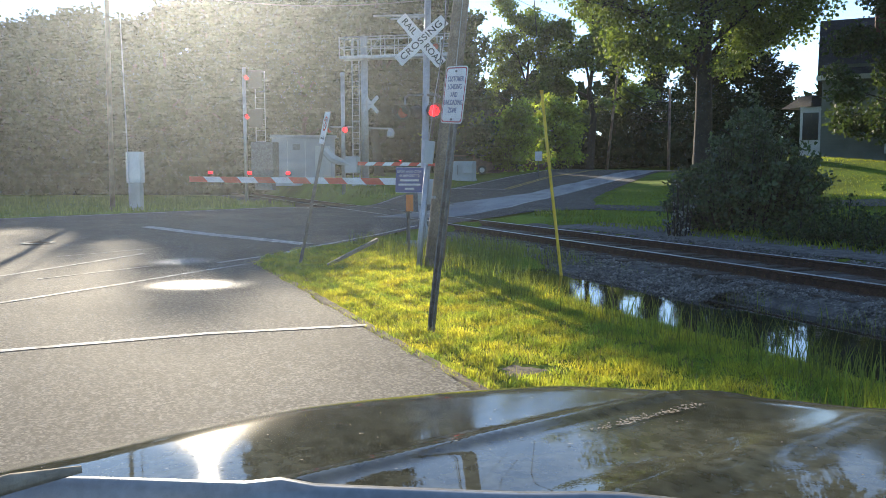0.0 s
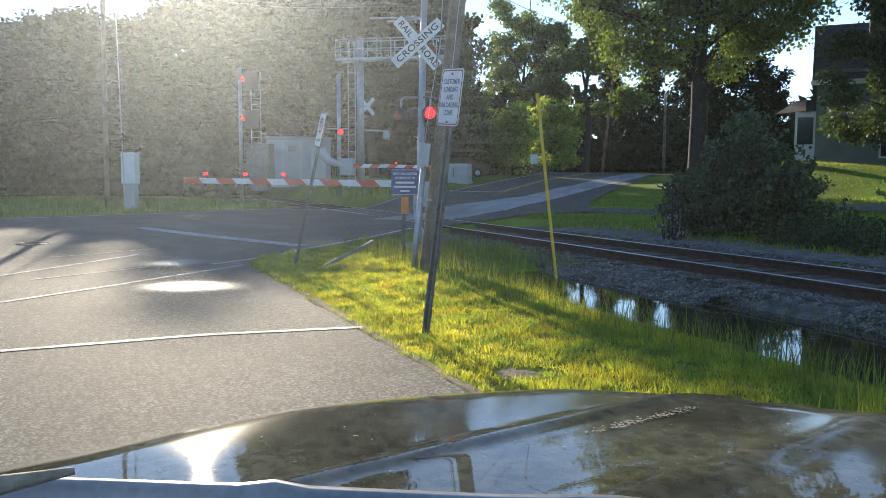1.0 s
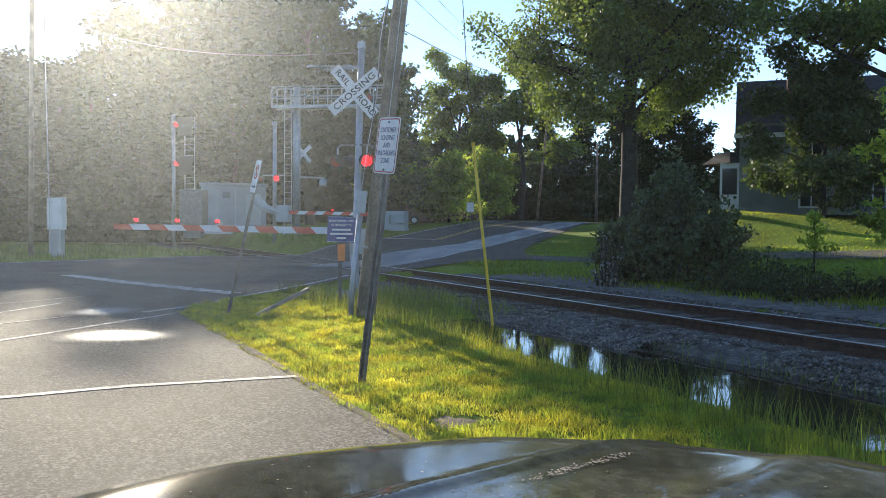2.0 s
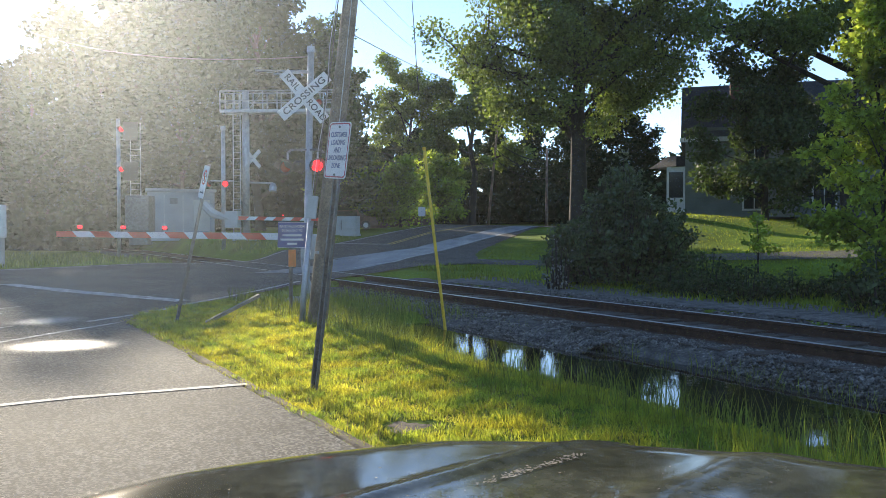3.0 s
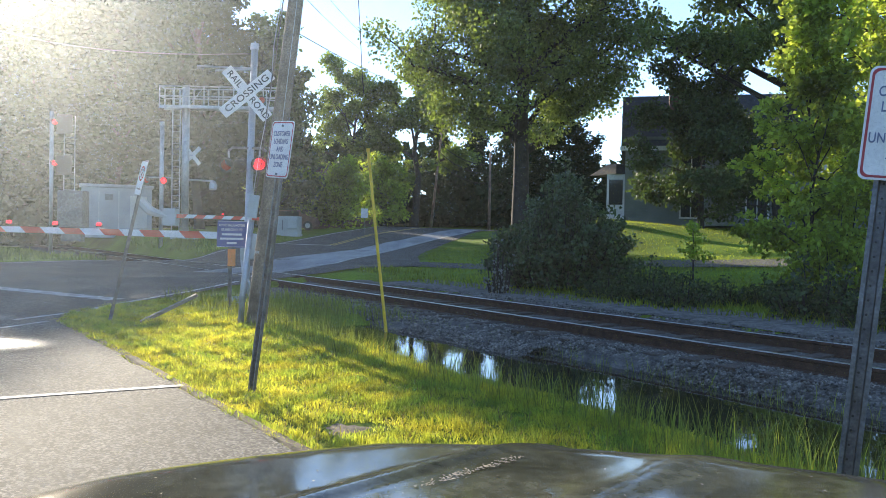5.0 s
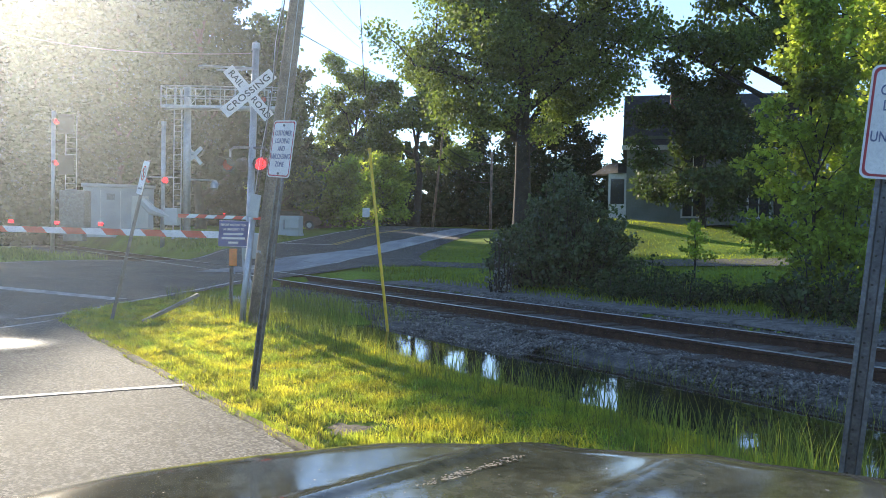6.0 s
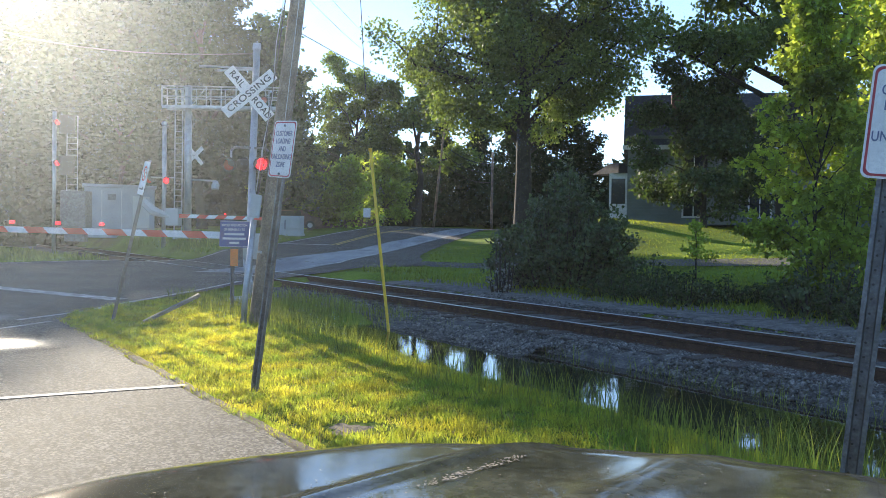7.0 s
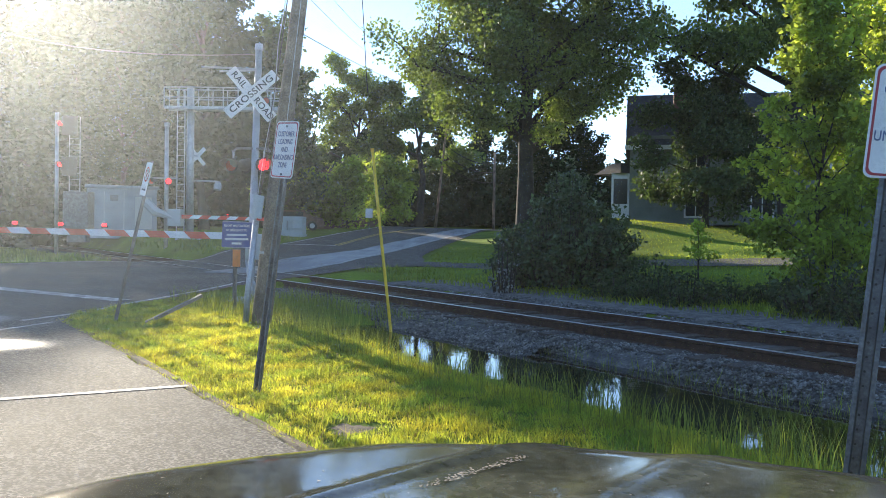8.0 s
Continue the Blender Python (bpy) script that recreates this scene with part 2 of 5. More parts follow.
def box(size, at=(0, 0, 0), rot=(0, 0, 0), bevel=0.0, bm=None):
    bm = bm or bmesh.new()
    made = bmesh.ops.create_cube(bm, size=1.0)["verts"]
    m = pose(*at, *rot) @ Matrix.Diagonal((*size, 1))
    bmesh.ops.transform(bm, matrix=m, verts=made)
    if bevel:
        edges = list({e for v in made for e in v.link_edges})
        bmesh.ops.bevel(bm, geom=edges, offset=bevel, segments=2, affect="EDGES", profile=0.6)
    return bm


def tube(pts, radii, n=10, bm=None, cap=True):
    """A round bar along points, with a radius at each."""
    bm = bm or bmesh.new()
    pts = [Vector(p) for p in pts]
    if not isinstance(radii, (list, tuple)):
        radii = [radii] * len(pts)
    rings = []
    for i, p in enumerate(pts):
        way = (pts[min(i + 1, len(pts) - 1)] - pts[max(i - 1, 0)]).normalized()
        side = way.cross(Vector((0.31, 0.17, 0.93)) if abs(way.z) < 0.95 else Vector((1, 0, 0))).normalized()
        up = side.cross(way)
        rings.append([bm.verts.new(p + radii[i] * (math.cos(a) * side + math.sin(a) * up)) for a in [2 * math.pi * k / n for k in range(n)]])
    for a, b in zip(rings, rings[1:]):
        for k in range(n):
            bm.faces.new((a[k], a[(k + 1) % n], b[(k + 1) % n], b[k]))
    if cap:
        bm.faces.new(rings[0][::-1])
        bm.faces.new(rings[-1])
    return bm


def plate(w, h, t, r, at=(0, 0, 0), rot=(0, 0, 0), n=5):
    """A sheet with rounded corners in the xz plane, facing -y."""
    bm = bmesh.new()
    ring = []
    for cx, cz, a0 in ((w / 2 - r, h / 2 - r, 0), (-w / 2 + r, h / 2 - r, 90), (-w / 2 + r, -h / 2 + r, 180), (w / 2 - r, -h / 2 + r, 270)):
        for k in range(n + 1):
            a = radians(a0 + 90 * k / n)
            ring.append((cx + r * math.cos(a), cz + r * math.sin(a)))
    front = [bm.verts.new((x, -t / 2, z)) for x, z in ring]
    back = [bm.verts.new((x, t / 2, z)) for x, z in ring]
    bm.faces.new(front)
    bm.faces.new(back[::-1])
    for k in range(len(ring)):
        j = (k + 1) % len(ring)
        bm.faces.new((front[j], front[k], back[k], back[j]))
    bmesh.ops.recalc_face_normals(bm, faces=bm.faces[:])
    bmesh.ops.transform(bm, matrix=pose(*at, *rot), verts=bm.verts[:])
    return bm


def words(text, size, material, parent, at, rot=(90, 0, 0), align="CENTER", name="lettering", spacing=1.0, squeeze=1.0):
    """Lettering as a thin mesh under its sign."""
    cu = bpy.data.curves.new(name, "FONT")
    cu.body, cu.size, cu.align_x, cu.align_y = text, size, align, "CENTER"
    cu.space_line, cu.space_character = spacing, 1.05
    cu.extrude = 0.0012
    cu.offset = size * 0.012
    tmp = new(name, cu)
    me = bpy.data.meshes.new_from_object(tmp)
    bpy.data.objects.remove(tmp)
    me.name = name
    me.materials.clear()
    me.materials.append(material)
    ob = new(name, me)
    ob.parent = parent
    ob.matrix_basis = pose(*at, *rot) @ Matrix.Diagonal((squeeze, 1, 1, 1))
    return ob


def from_arrays(name, verts, faces, material, parent=None, smooth=False):
    """A mesh from numpy vertices and equal-sided faces."""
    me = bpy.data.meshes.new(name)
    verts, faces = np.asarray(verts, dtype=np.float32), np.asarray(faces, dtype=np.int32)
    k = faces.shape[1]
    me.vertices.add(len(verts))
    me.vertices.foreach_set("co", verts.ravel())
    me.loops.add(faces.size)
    me.loops.foreach_set("vertex_index", faces.ravel())
    me.polygons.add(len(faces))
    me.polygons.foreach_set("loop_start", np.arange(0, faces.size, k, dtype=np.int32))
    me.update(calc_edges=True)
    me.validate()
    if smooth:
        me.shade_smooth()
    me.materials.append(material)
    ob = new(name, me)
    if parent:
        ob.parent = parent
    return ob


# ---------------------------------------------------------------- the lie of the land
TRACK_C, TRACK_N, TRACK_U = 8.9, np.array([0.834, 0.552]), np.array([-0.552, 0.834])
RAIL_Z = 0.20


def step(a, b, v):
    t = np.clip((v - a) / (b - a), 0, 1)
    return t * t * (3 - 2 * t)


def smooth_noise(x, y, f, seed=0.0):
    return (np.sin(x * f * 1.3 + seed) * np.cos(y * f * 0.9 + seed * 1.7) + 0.5 * np.sin(x * f * 2.7 + y * f * 2.1 + seed * 3)) / 1.5


EDGE_R = np.array([(-30, 14, 0), (-12, 7.5, 0), (2, 1.5, 0), (4.2, -0.1, 0), (5.5, -1.02, 0), (7.35, -2.29, 0), (9.89, -3.99, 0), (12.4, -5.8, 0.02),
                   (13.4, -6.15, 0.03), (15, -5.75, 0.08), (20, -4.75, 0.15), (24.4, -3.9, 0.27), (26.4, -2.7, 0.32), (28.2, -0.6, 0.37), (31, -0.8, 0.45), (36, -1.0, 0.48), (43, -0.8, 0.52),
                   (52, 0.4, 0.92), (55, 0.85, 1.05), (67, 2.5, 1.59), (72, 3.6, 1.85), (78, 9, 1.9), (84, 22, 1.9), (92, 45, 1.9)])
EDGE_L = np.array([(-30, -70, 0), (4, -70, 0), (12, -42, 0), (23.3, -20, 0.1), (30.5, -12.3, 0.3), (36, -10.2, 0.55), (44.2, -9.0, 0.79),
                   (57, -7.4, 1.45), (70.7, -5.7, 2.05), (76, -4.6, 2.12), (86, 2, 2.0), (94, 16, 1.9), (100, 40, 1.9)])


def road_edges(y):
    xr, zr = np.interp(y, EDGE_R[:, 0], EDGE_R[:, 1]), np.interp(y, EDGE_R[:, 0], EDGE_R[:, 2])
    xl, zl = np.interp(y, EDGE_L[:, 0], EDGE_L[:, 1]), np.interp(y, EDGE_L[:, 0], EDGE_L[:, 2])
    return xl, zl, xr, zr


def track_coords(x, y):
    return TRACK_N[0] * x + TRACK_N[1] * y - TRACK_C, TRACK_U[0] * x + TRACK_U[1] * y


def from_track(d, s):
    p = TRACK_N * (d + TRACK_C) + TRACK_U * s
    return float(p[0]), float(p[1])


def road_z(x, y):
    xl, zl, xr, zr = road_edges(y)
    k = np.clip((x - xl) / (xr - xl), 0, 1)
    z = zl + (zr - zl) * k
    d, s = track_coords(x, y)
    return z + (RAIL_Z - 0.012 - z) * (1 - step(1.0, 3.5, np.abs(d)))


def land(x, y):
    """Height of the ground."""
    x, y = np.asarray(x, float), np.asarray(y, float)
    d, s = track_coords(x, y)
    z = 0.02 + 0.03 * smooth_noise(x, y, 0.9) + 0.0 * x
    dd = np.maximum(d - 2.2, 0)
    far = 0.03 + np.minimum(0.072 * dd, 2.1) + 0.004 * np.maximum(dd - 29, 0)
    far = far + 0.95 * np.exp(-((x - 8) / 5.0) ** 2) * step(29, 40, y)
    far = far + 1.15 * step(1.6, 3.4, d) * step(24, 36, s) * (1 - step(-11, -8, x)) * (1 - step(10, 22, d))
    z = np.where(d > 2.0, far + 0.04 * smooth_noise(x, y, 0.5, 2), z)
    ditch = step(-4.4, -2.8, d) * (1 - step(11.0, 13.0, s))
    z = np.where(d <= 2.0, z - 0.48 * ditch * (1 - step(-2.3, -1.6, d) * 0.45), z)
    z = np.where(np.abs(d) < 2.0, np.minimum(z, -0.1), z)
    xl, zl, xr, zr = road_edges(y)
    rz = road_z(x, y)
    out = np.maximum(np.maximum(xl - x, x - xr), 0)
    k = 1 - step(0.15, np.where(y > 24, 10.0, 2.2), out)
    k = np.where((out > 0) & (np.abs(d) < 2.2), k * (out < 0.4), k)
    return z + (rz - 0.03 - 0.05 * (out <= 0) - z) * k
# ---------------------------------------------------------------- ground, road, track bed


def axis(lo, hi, near_lo, near_hi, step_near, n_far):
    a = np.arange(near_lo, near_hi, step_near)
    g = np.geomspace(1, 1 + (near_lo - lo), n_far)[1:] - 1
    h = np.geomspace(1, 1 + (hi - near_hi), n_far)[1:] - 1
    return np.concatenate([(near_lo - g)[::-1], a, near_hi + h])


def sheet(name, xs, ys, fz, material, parent=None):
    X, Y = np.meshgrid(xs, ys)
    v = np.stack([X.ravel(), Y.ravel(), fz(X, Y).ravel()], 1)
    i = np.arange(len(xs) - 1)[None, :] + len(xs) * np.arange(len(ys) - 1)[:, None]
    i = i.ravel()
    return from_arrays(name, v, np.stack([i, i + 1, i + 1 + len(xs), i + len(xs)], 1), material, parent, True)


ground = sheet("ground", axis(-900, 900, -30, 26, 0.3, 26), axis(-300, 1500, -6, 80, 0.3, 26), land, M_SOIL)
tagged(ground, "rough green and brown grassy ground on both sides of the railway", "ground", kind="structure")


def road_strip(name, y0, y1, k0, k1, lift, material, dy=0.25, n=30, ragged=0.0):
    ys = np.arange(y0, y1, dy)
    ks = np.linspace(k0, k1, n)
    Y, K = np.meshgrid(ys, ks, indexing="ij")
    xl, zl, xr, zr = road_edges(Y)
    X = xl + (xr - xl) * K
    X = X + np.where(K >= 1, ragged * (smooth_noise(Y, Y, 3.1) + 0.8 * smooth_noise(Y, Y, 9.7)), 0)
    v = np.stack([X.ravel(), Y.ravel(), (road_z(X, Y) + lift).ravel()], 1)
    i = (np.arange(n - 1)[None, :] + n * np.arange(len(ys) - 1)[:, None]).ravel()
    return from_arrays(name, v, np.stack([i, i + 1, i + 1 + n, i + n], 1), material, None, True)


road = road_strip("road", -14, 94, 0, 1, 0.0, M_ASPHALT, n=60, ragged=0.07)
tagged(road, "grey asphalt road and parking lot with worn white lines", "road", kind="structure")


def ballast_bed():
    prof = [(-2.4, -0.46), (-1.9, -0.26), (-1.5, -0.04), (-1.25, 0.03), (1.2, 0.04), (1.5, 0.0), (2.3, 0.07), (3.0, 0.05)]
    v, f = [], []
    ss = np.arange(-40, 140, 0.5)
    for s in ss:
        for d, z in prof:
            d -= 0.5 * float(step(8.8, 11.5, s)) if d < -1.4 else 0.0
            x, y = from_track(d + 0.08 * math.sin(s * 1.7 + d), s)
            v.append((x, y, z + 0.015 * math.sin(s * 3.1 + d * 5)))
    n = len(prof)
    for i in range(len(ss) - 1):
        for k in range(n - 1):
            a = i * n + k
            f.append((a, a + 1, a + 1 + n, a + n))
    return from_arrays("ballast_bed", v, f, M_BALLAST, None, True)


tagged(ballast_bed(), "bed of crushed grey stone under the railway track", "ballast", kind="structure")

wx = [from_track(d, s) for s, d in ((-40, -5.6), (14.5, -5.6), (14.5, -1.5), (-40, -1.5))]
wb = bmesh.new()
wb.faces.new([wb.verts.new((x, y, -0.12)) for x, y in wx])
water = mesh_ob("water", wb, M_WATER)
tagged(water, "still dark water standing in the trackside ditch", "water", kind="structure")

# ---------------------------------------------------------------- railway track
track = thing("railway_track", (0, 0, 0), "railway track of rusty rails on dark wooden ties", "railway track")


def rail_line(o):
    prof = [(-0.07, 0.0), (-0.07, 0.012), (-0.012, 0.03), (-0.012, 0.12), (-0.037, 0.13), (-0.037, 0.163), (-0.03, 0.168),
            (0.03, 0.168), (0.037, 0.163), (0.037, 0.13), (0.012, 0.12), (0.012, 0.03), (0.07, 0.012), (0.07, 0.0)]
    bm = bmesh.new()
    ss = [-40 + 4 * k for k in range(46)]
    rings = []
    for s in ss:
        ring = []
        for a, z in prof:
            x, y = from_track(o + a, s)
            ring.append(bm.verts.new((x, y, RAIL_Z - 0.168 + z)))
        rings.append(ring)
    for a, b in zip(rings, rings[1:]):
        for k in range(len(prof) - 1):
            f = bm.faces.new((a[k], a[k + 1], b[k + 1], b[k]))
            f.material_index = 1 if k in (5, 6, 7) else 0
    bmesh.ops.recalc_face_normals(bm, faces=bm.faces[:])
    return bm


for o in (-0.7545, 0.7545):
    part("rail", rail_line(o), [M_RAIL, M_RAILTOP], track, "rusty steel rail with a polished head")
tie_mesh = bpy.data.meshes.new("tie")
tb = box((2.6, 0.22, 0.16), bevel=0.015)
tb.to_mesh(tie_mesh)
tb.free()
tie_mesh.materials.append(M_TIE)
rt = random.Random(4)
for k in range(120):
    s = -14 + 0.52 * k
    x, y = from_track(rt.uniform(-0.04, 0.04), s)
    if s > 18.5 and s < 30:
        continue
    o = new("tie", tie_mesh)
    o.parent = track
    o.matrix_basis = pose(x, y, -0.022 + rt.uniform(-0.012, 0.008), 0, 0, math.degrees(math.atan2(TRACK_N[1], TRACK_N[0])) + rt.uniform(-1.5, 1.5))
# ---------------------------------------------------------------- trees


def leaf_cloud(centres, spread, count, size, rng, flat=0.0, level=0.0):
    """Small diamond leaves scattered round clump centres."""
    c = np.asarray(centres)
    idx = rng.integers(0, len(c), count)
    p = rng.normal(size=(count, 3))
    p /= np.linalg.norm(p, axis=1)[:, None]
    p *= (rng.random((count, 1)) ** 0.5) * np.asarray(spread).reshape(-1, 1)[idx % np.size(spread)]
    p[:, 2] *= 0.7
    p += c[idx]
    a = rng.normal(size=(count, 3))
    a[:, 2] = (a[:, 2] - 0.5) * (1 - level)
    a /= np.linalg.norm(a, axis=1)[:, None]
    b = rng.normal(size=(count, 3))
    b[:, 2] *= (1 - flat) * (1 - level)
    b -= a * np.sum(a * b, 1)[:, None]
    b /= np.linalg.norm(b, axis=1)[:, None]
    L = size * rng.uniform(0.6, 1.3, (count, 1))
    w = L * 0.36
    n = np.cross(a, b)
    v = np.stack([p, p + a * L * 0.5 + b * w + n * w * 0.3, p + a * L, p + a * L * 0.5 - b * w + n * w * 0.3], 1).reshape(-1, 3)
    f = np.arange(count * 4).reshape(-1, 4)
    return v, f


def limb_tree(seed, height, trunk_r, fork, spread, limbs=9, lean=0.0, twigs=5, taper=0.45):
    """Skeleton of a broad-leaved tree: branches as (points, radii) and the tips where leaves stand."""
    r = random.Random(seed)
    branches, tips = [], []
    top = Vector((lean * height, 0, height * 0.82))
    trunk = [Vector((0, 0, -0.3)), Vector((0.02 * r.uniform(-1, 1), 0, 0.5))]
    for k in range(1, 7):
        f = k / 6
        trunk.append(Vector((top.x * f + r.uniform(-1, 1) * 0.02 * height, r.uniform(-1, 1) * 0.02 * height, 0.5 + (top.z - 0.5) * f)))
    branches.append((trunk, [trunk_r * 1.5, trunk_r] + [trunk_r * (1 - 0.85 * k / 6) for k in range(1, 7)]))
    for k in range(limbs):
        f = fork + (0.97 - fork) * (k + r.random() * 0.6) / limbs
        z = f * top.z
        i = min(max(int((z - 0.5) / (top.z - 0.5) * 6) + 1, 1), 6)
        a0, a1 = trunk[i], trunk[i + 1] if i < 7 else trunk[i]
        base = a0.lerp(a1, min(1, max(0, (z - a0.z) / max(0.01, a1.z - a0.z))))
        az = k * 2.399 + r.uniform(-0.4, 0.4)
        g = (f - fork) / (1 - fork)
        reach = spread * (0.62 + 0.5 * math.sin(math.pi * min(1, g * 0.8 + 0.25))) * r.uniform(0.75, 1.1) * (1 - taper * g)
        rise = height * (0.12 + 0.16 * g) * r.uniform(0.6, 1.3)
        end = base + Vector((math.cos(az) * reach, math.sin(az) * reach, rise))
        mid = base.lerp(end, 0.5) + Vector((r.uniform(-1, 1), r.uniform(-1, 1), r.uniform(0, 1))) * reach * 0.12
        pts = [base, base.lerp(mid, 0.55), mid, mid.lerp(end, 0.5), end]
        r0 = trunk_r * (0.55 - 0.3 * g)
        branches.append((pts, [r0, r0 * 0.75, r0 * 0.55, r0 * 0.35, r0 * 0.12]))
        tips.append(end)
        for j in range(twigs):
            q = pts[1].lerp(pts[-1], (j + 0.5) / twigs) if j else mid
            e = q + Vector((r.uniform(-1, 1), r.uniform(-1, 1), r.uniform(-0.35, 0.8))).normalized() * reach * r.uniform(0.25, 0.5)
            branches.append(([q, q.lerp(e, 0.5) + Vector((0, 0, 0.04 * reach)), e], [r0 * 0.35, r0 * 0.2, r0 * 0.06]))
            tips.append(e)
            tips.append(q.lerp(e, 0.55))
    tips.append(top + Vector((0, 0, height * 0.1)))
    return branches, tips


def tree(name, at, label, height, trunk_r, fork, spread, leaves, leaf, clump, seed, leafmat, limbs=9, twigs=5, lean=0.0, group="", rz=0.0, thin=0.0, level=0.0, taper=0.45):
    rng = np.random.default_rng(seed)
    branches, tips = limb_tree(seed, height, trunk_r, fork, spread, limbs, lean, twigs, taper)
    t = thing(name, at, label, "tree", group, rz=rz)
    bm = bmesh.new()
    for k, (pts, radii) in enumerate(branches):
        tube(pts, radii, (12 if trunk_r > 0.4 else 8) if k == 0 else 4, bm, cap=False)
    part("trunk", bm, M_BARK, t, "", True)
    tips = [p for p in tips if rng.random() > thin]
    v, f = leaf_cloud([tuple(p) for p in tips], [clump * rng.uniform(0.6, 1.25) for _ in tips], leaves, leaf, rng, level=level)
    from_arrays("crown", v, f, leafmat, t)
    return t


def spruce(name, at, label, height, radius, seed):
    rng = np.random.default_rng(seed)
    t = thing(name, at, label, "tree", "conifers")
    part("trunk", tube([(0, 0, -0.3), (0, 0, height * 0.5), (0, 0, height)], [0.2, 0.12, 0.02], 7), M_BARK, t, "", True)
    pts = []
    for k in range(42):
        z = height * (0.08 + 0.9 * k / 42)
        rr = radius * (1 - z / height) + 0.15
        for a in rng.uniform(0, 6.28, 5):
            for q in (0.35, 0.7, 1.0):
                pts.append((math.cos(a) * rr * q, math.sin(a) * rr * q, z - 0.25 * rr * q))
    v, f = leaf_cloud(pts, 0.55, 9000, 0.34, rng)
    from_arrays("crown", v, f, M_NEEDLE, t)
    return t


def shrub(name, at, label, rx, ry, h, stems, leaves, leaf, seed, leafmat, category="bush", group="", profile=None, clump=0.14):
    r, rng = random.Random(seed), np.random.default_rng(seed)
    t = thing(name, at, label, category, group)
    bm, tips = bmesh.new(), []
    for k in range(stems):
        az = k * 2.399 + r.uniform(-0.3, 0.3)
        q = math.sqrt((k + 0.5) / stems)
        hh = h * (1 - 0.6 * q ** 2) * r.choice((r.uniform(0.35, 0.8), r.uniform(0.8, 1.2)))
        if profile:
            hh = h * float(profile(math.cos(az) * q)) * (1 - 0.35 * (math.sin(az) * q) ** 2) * r.choice((r.uniform(0.4, 0.85), r.uniform(0.85, 1.12)))
        e = Vector((math.cos(az) * rx * q, math.sin(az) * ry * q, hh))
        b = Vector((e.x * 0.6, e.y * 0.6, -0.1))
        m = b.lerp(e, 0.55) + Vector((0, 0, 0.1 * h))
        tube([b, m, e], [0.025, 0.014, 0.004], 5, bm, cap=False)
        tips += [tuple(e), tuple(m.lerp(e, 0.5)), tuple(b.lerp(m, 0.75)), tuple(m), tuple(b.lerp(m, 0.45)), tuple(b.lerp(m, 0.2))]
    part("branchwork", bm, M_BARK, t)
    v, f = leaf_cloud(tips, [clump * h * rng.uniform(0.5, 1.4) for _ in tips], leaves, leaf, rng)
    v[:, 2] = np.maximum(v[:, 2], 0.01)
    from_arrays("foliage", v, f, leafmat, t)
    return t


def gz(x, y):
    return float(land(x, y))


# the great oak beyond the track, and its neighbours
tree("oak_tree", (4.25, 44.0, gz(4.25, 44)), "tall old oak with thick trunk and wide leafy crown", 23, 0.5, 0.24, 5.9, 150000, 0.2, 1.5, 11, M_LEAF, limbs=32, twigs=7)
tree("oak_tree", (15.2, 36.5, gz(15.2, 36.5)), "tall shade oak with spreading limbs over the lawn", 19, 0.36, 0.3, 6.6, 52000, 0.24, 1.1, 12, M_LEAF, limbs=18, twigs=6, rz=70)
tree("maple_tree", (9.15, 16.4, gz(9.15, 16.4)), "young sunlit maple with bright green leaves beside the track", 10.5, 0.10, 0.03, 2.3, 30000, 0.13, 0.40, 13, M_LEAF_LIGHT, limbs=34, twigs=7, taper=0.8)
tree("maple_tree", (7.5, 16.6, gz(7.5, 16.6)), "slender sunlit maple sapling with layered green branches", 6.3, 0.05, 0.03, 1.65, 12000, 0.13, 0.30, 19, M_LEAF_LIGHT, limbs=28, twigs=6, taper=0.85)
tree("forked_tree", (-2.75, 85, gz(-2.75, 85)), "slender forked tree with a high crown beside the road", 18.5, 0.42, 0.4, 5.2, 20000, 0.34, 1.2, 14, M_LEAF, limbs=8, twigs=6)
tree("ash_tree", (-9.7, 88, gz(-9.7, 88)), "many-limbed roadside tree with an airy crown", 17, 0.36, 0.22, 7.0, 24000, 0.33, 1.15, 15, M_LEAF, limbs=13, twigs=6)
shrub("bush", (3.0, 20.6, gz(3.0, 20.6)), "dense uneven bush with dark green leaves beside the track", 1.95, 1.8, 2.6, 150, 24000, 0.11, 21, M_LEAF_BUSH, clump=0.085,
      profile=lambda x: np.interp(x, [-1.0, -0.75, -0.5, -0.2, 0.05, 0.35, 0.7, 1.0], [0.3, 0.52, 0.62, 0.95, 1.08, 0.93, 0.66, 0.28]))
shrub("flowering_shrub", (1.42, 19.3, gz(1.42, 19.3)), "loose low shrub with pale silvery flower heads", 0.42, 0.4, 1.25, 26, 240, 0.075, 23, M_PALE, clump=0.1)

low = tree("roadside_tree", (-7.9, 66, gz(-7.9, 66)), "low bright leafy tree beside the road", 5.2, 0.12, 0.05, 2.6, 6000, 0.28, 0.8, 18, M_LEAF_LIGHT, limbs=14, twigs=4, group="roadside trees")
for x, y, q in ((-10.8, 67, 0.9), (-5.6, 76, 1.15), (-13.6, 66, 1.1)):
    copy_thing(low, pose(x, y, gz(x, y), 0, 0, 80 * x) @ Matrix.Diagonal((q, q, q, 1)))

# the dark wood beyond the crossing, its shade put into the leaf colour
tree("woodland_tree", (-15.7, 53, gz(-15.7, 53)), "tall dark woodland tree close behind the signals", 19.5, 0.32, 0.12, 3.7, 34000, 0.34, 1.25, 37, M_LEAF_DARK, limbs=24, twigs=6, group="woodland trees")
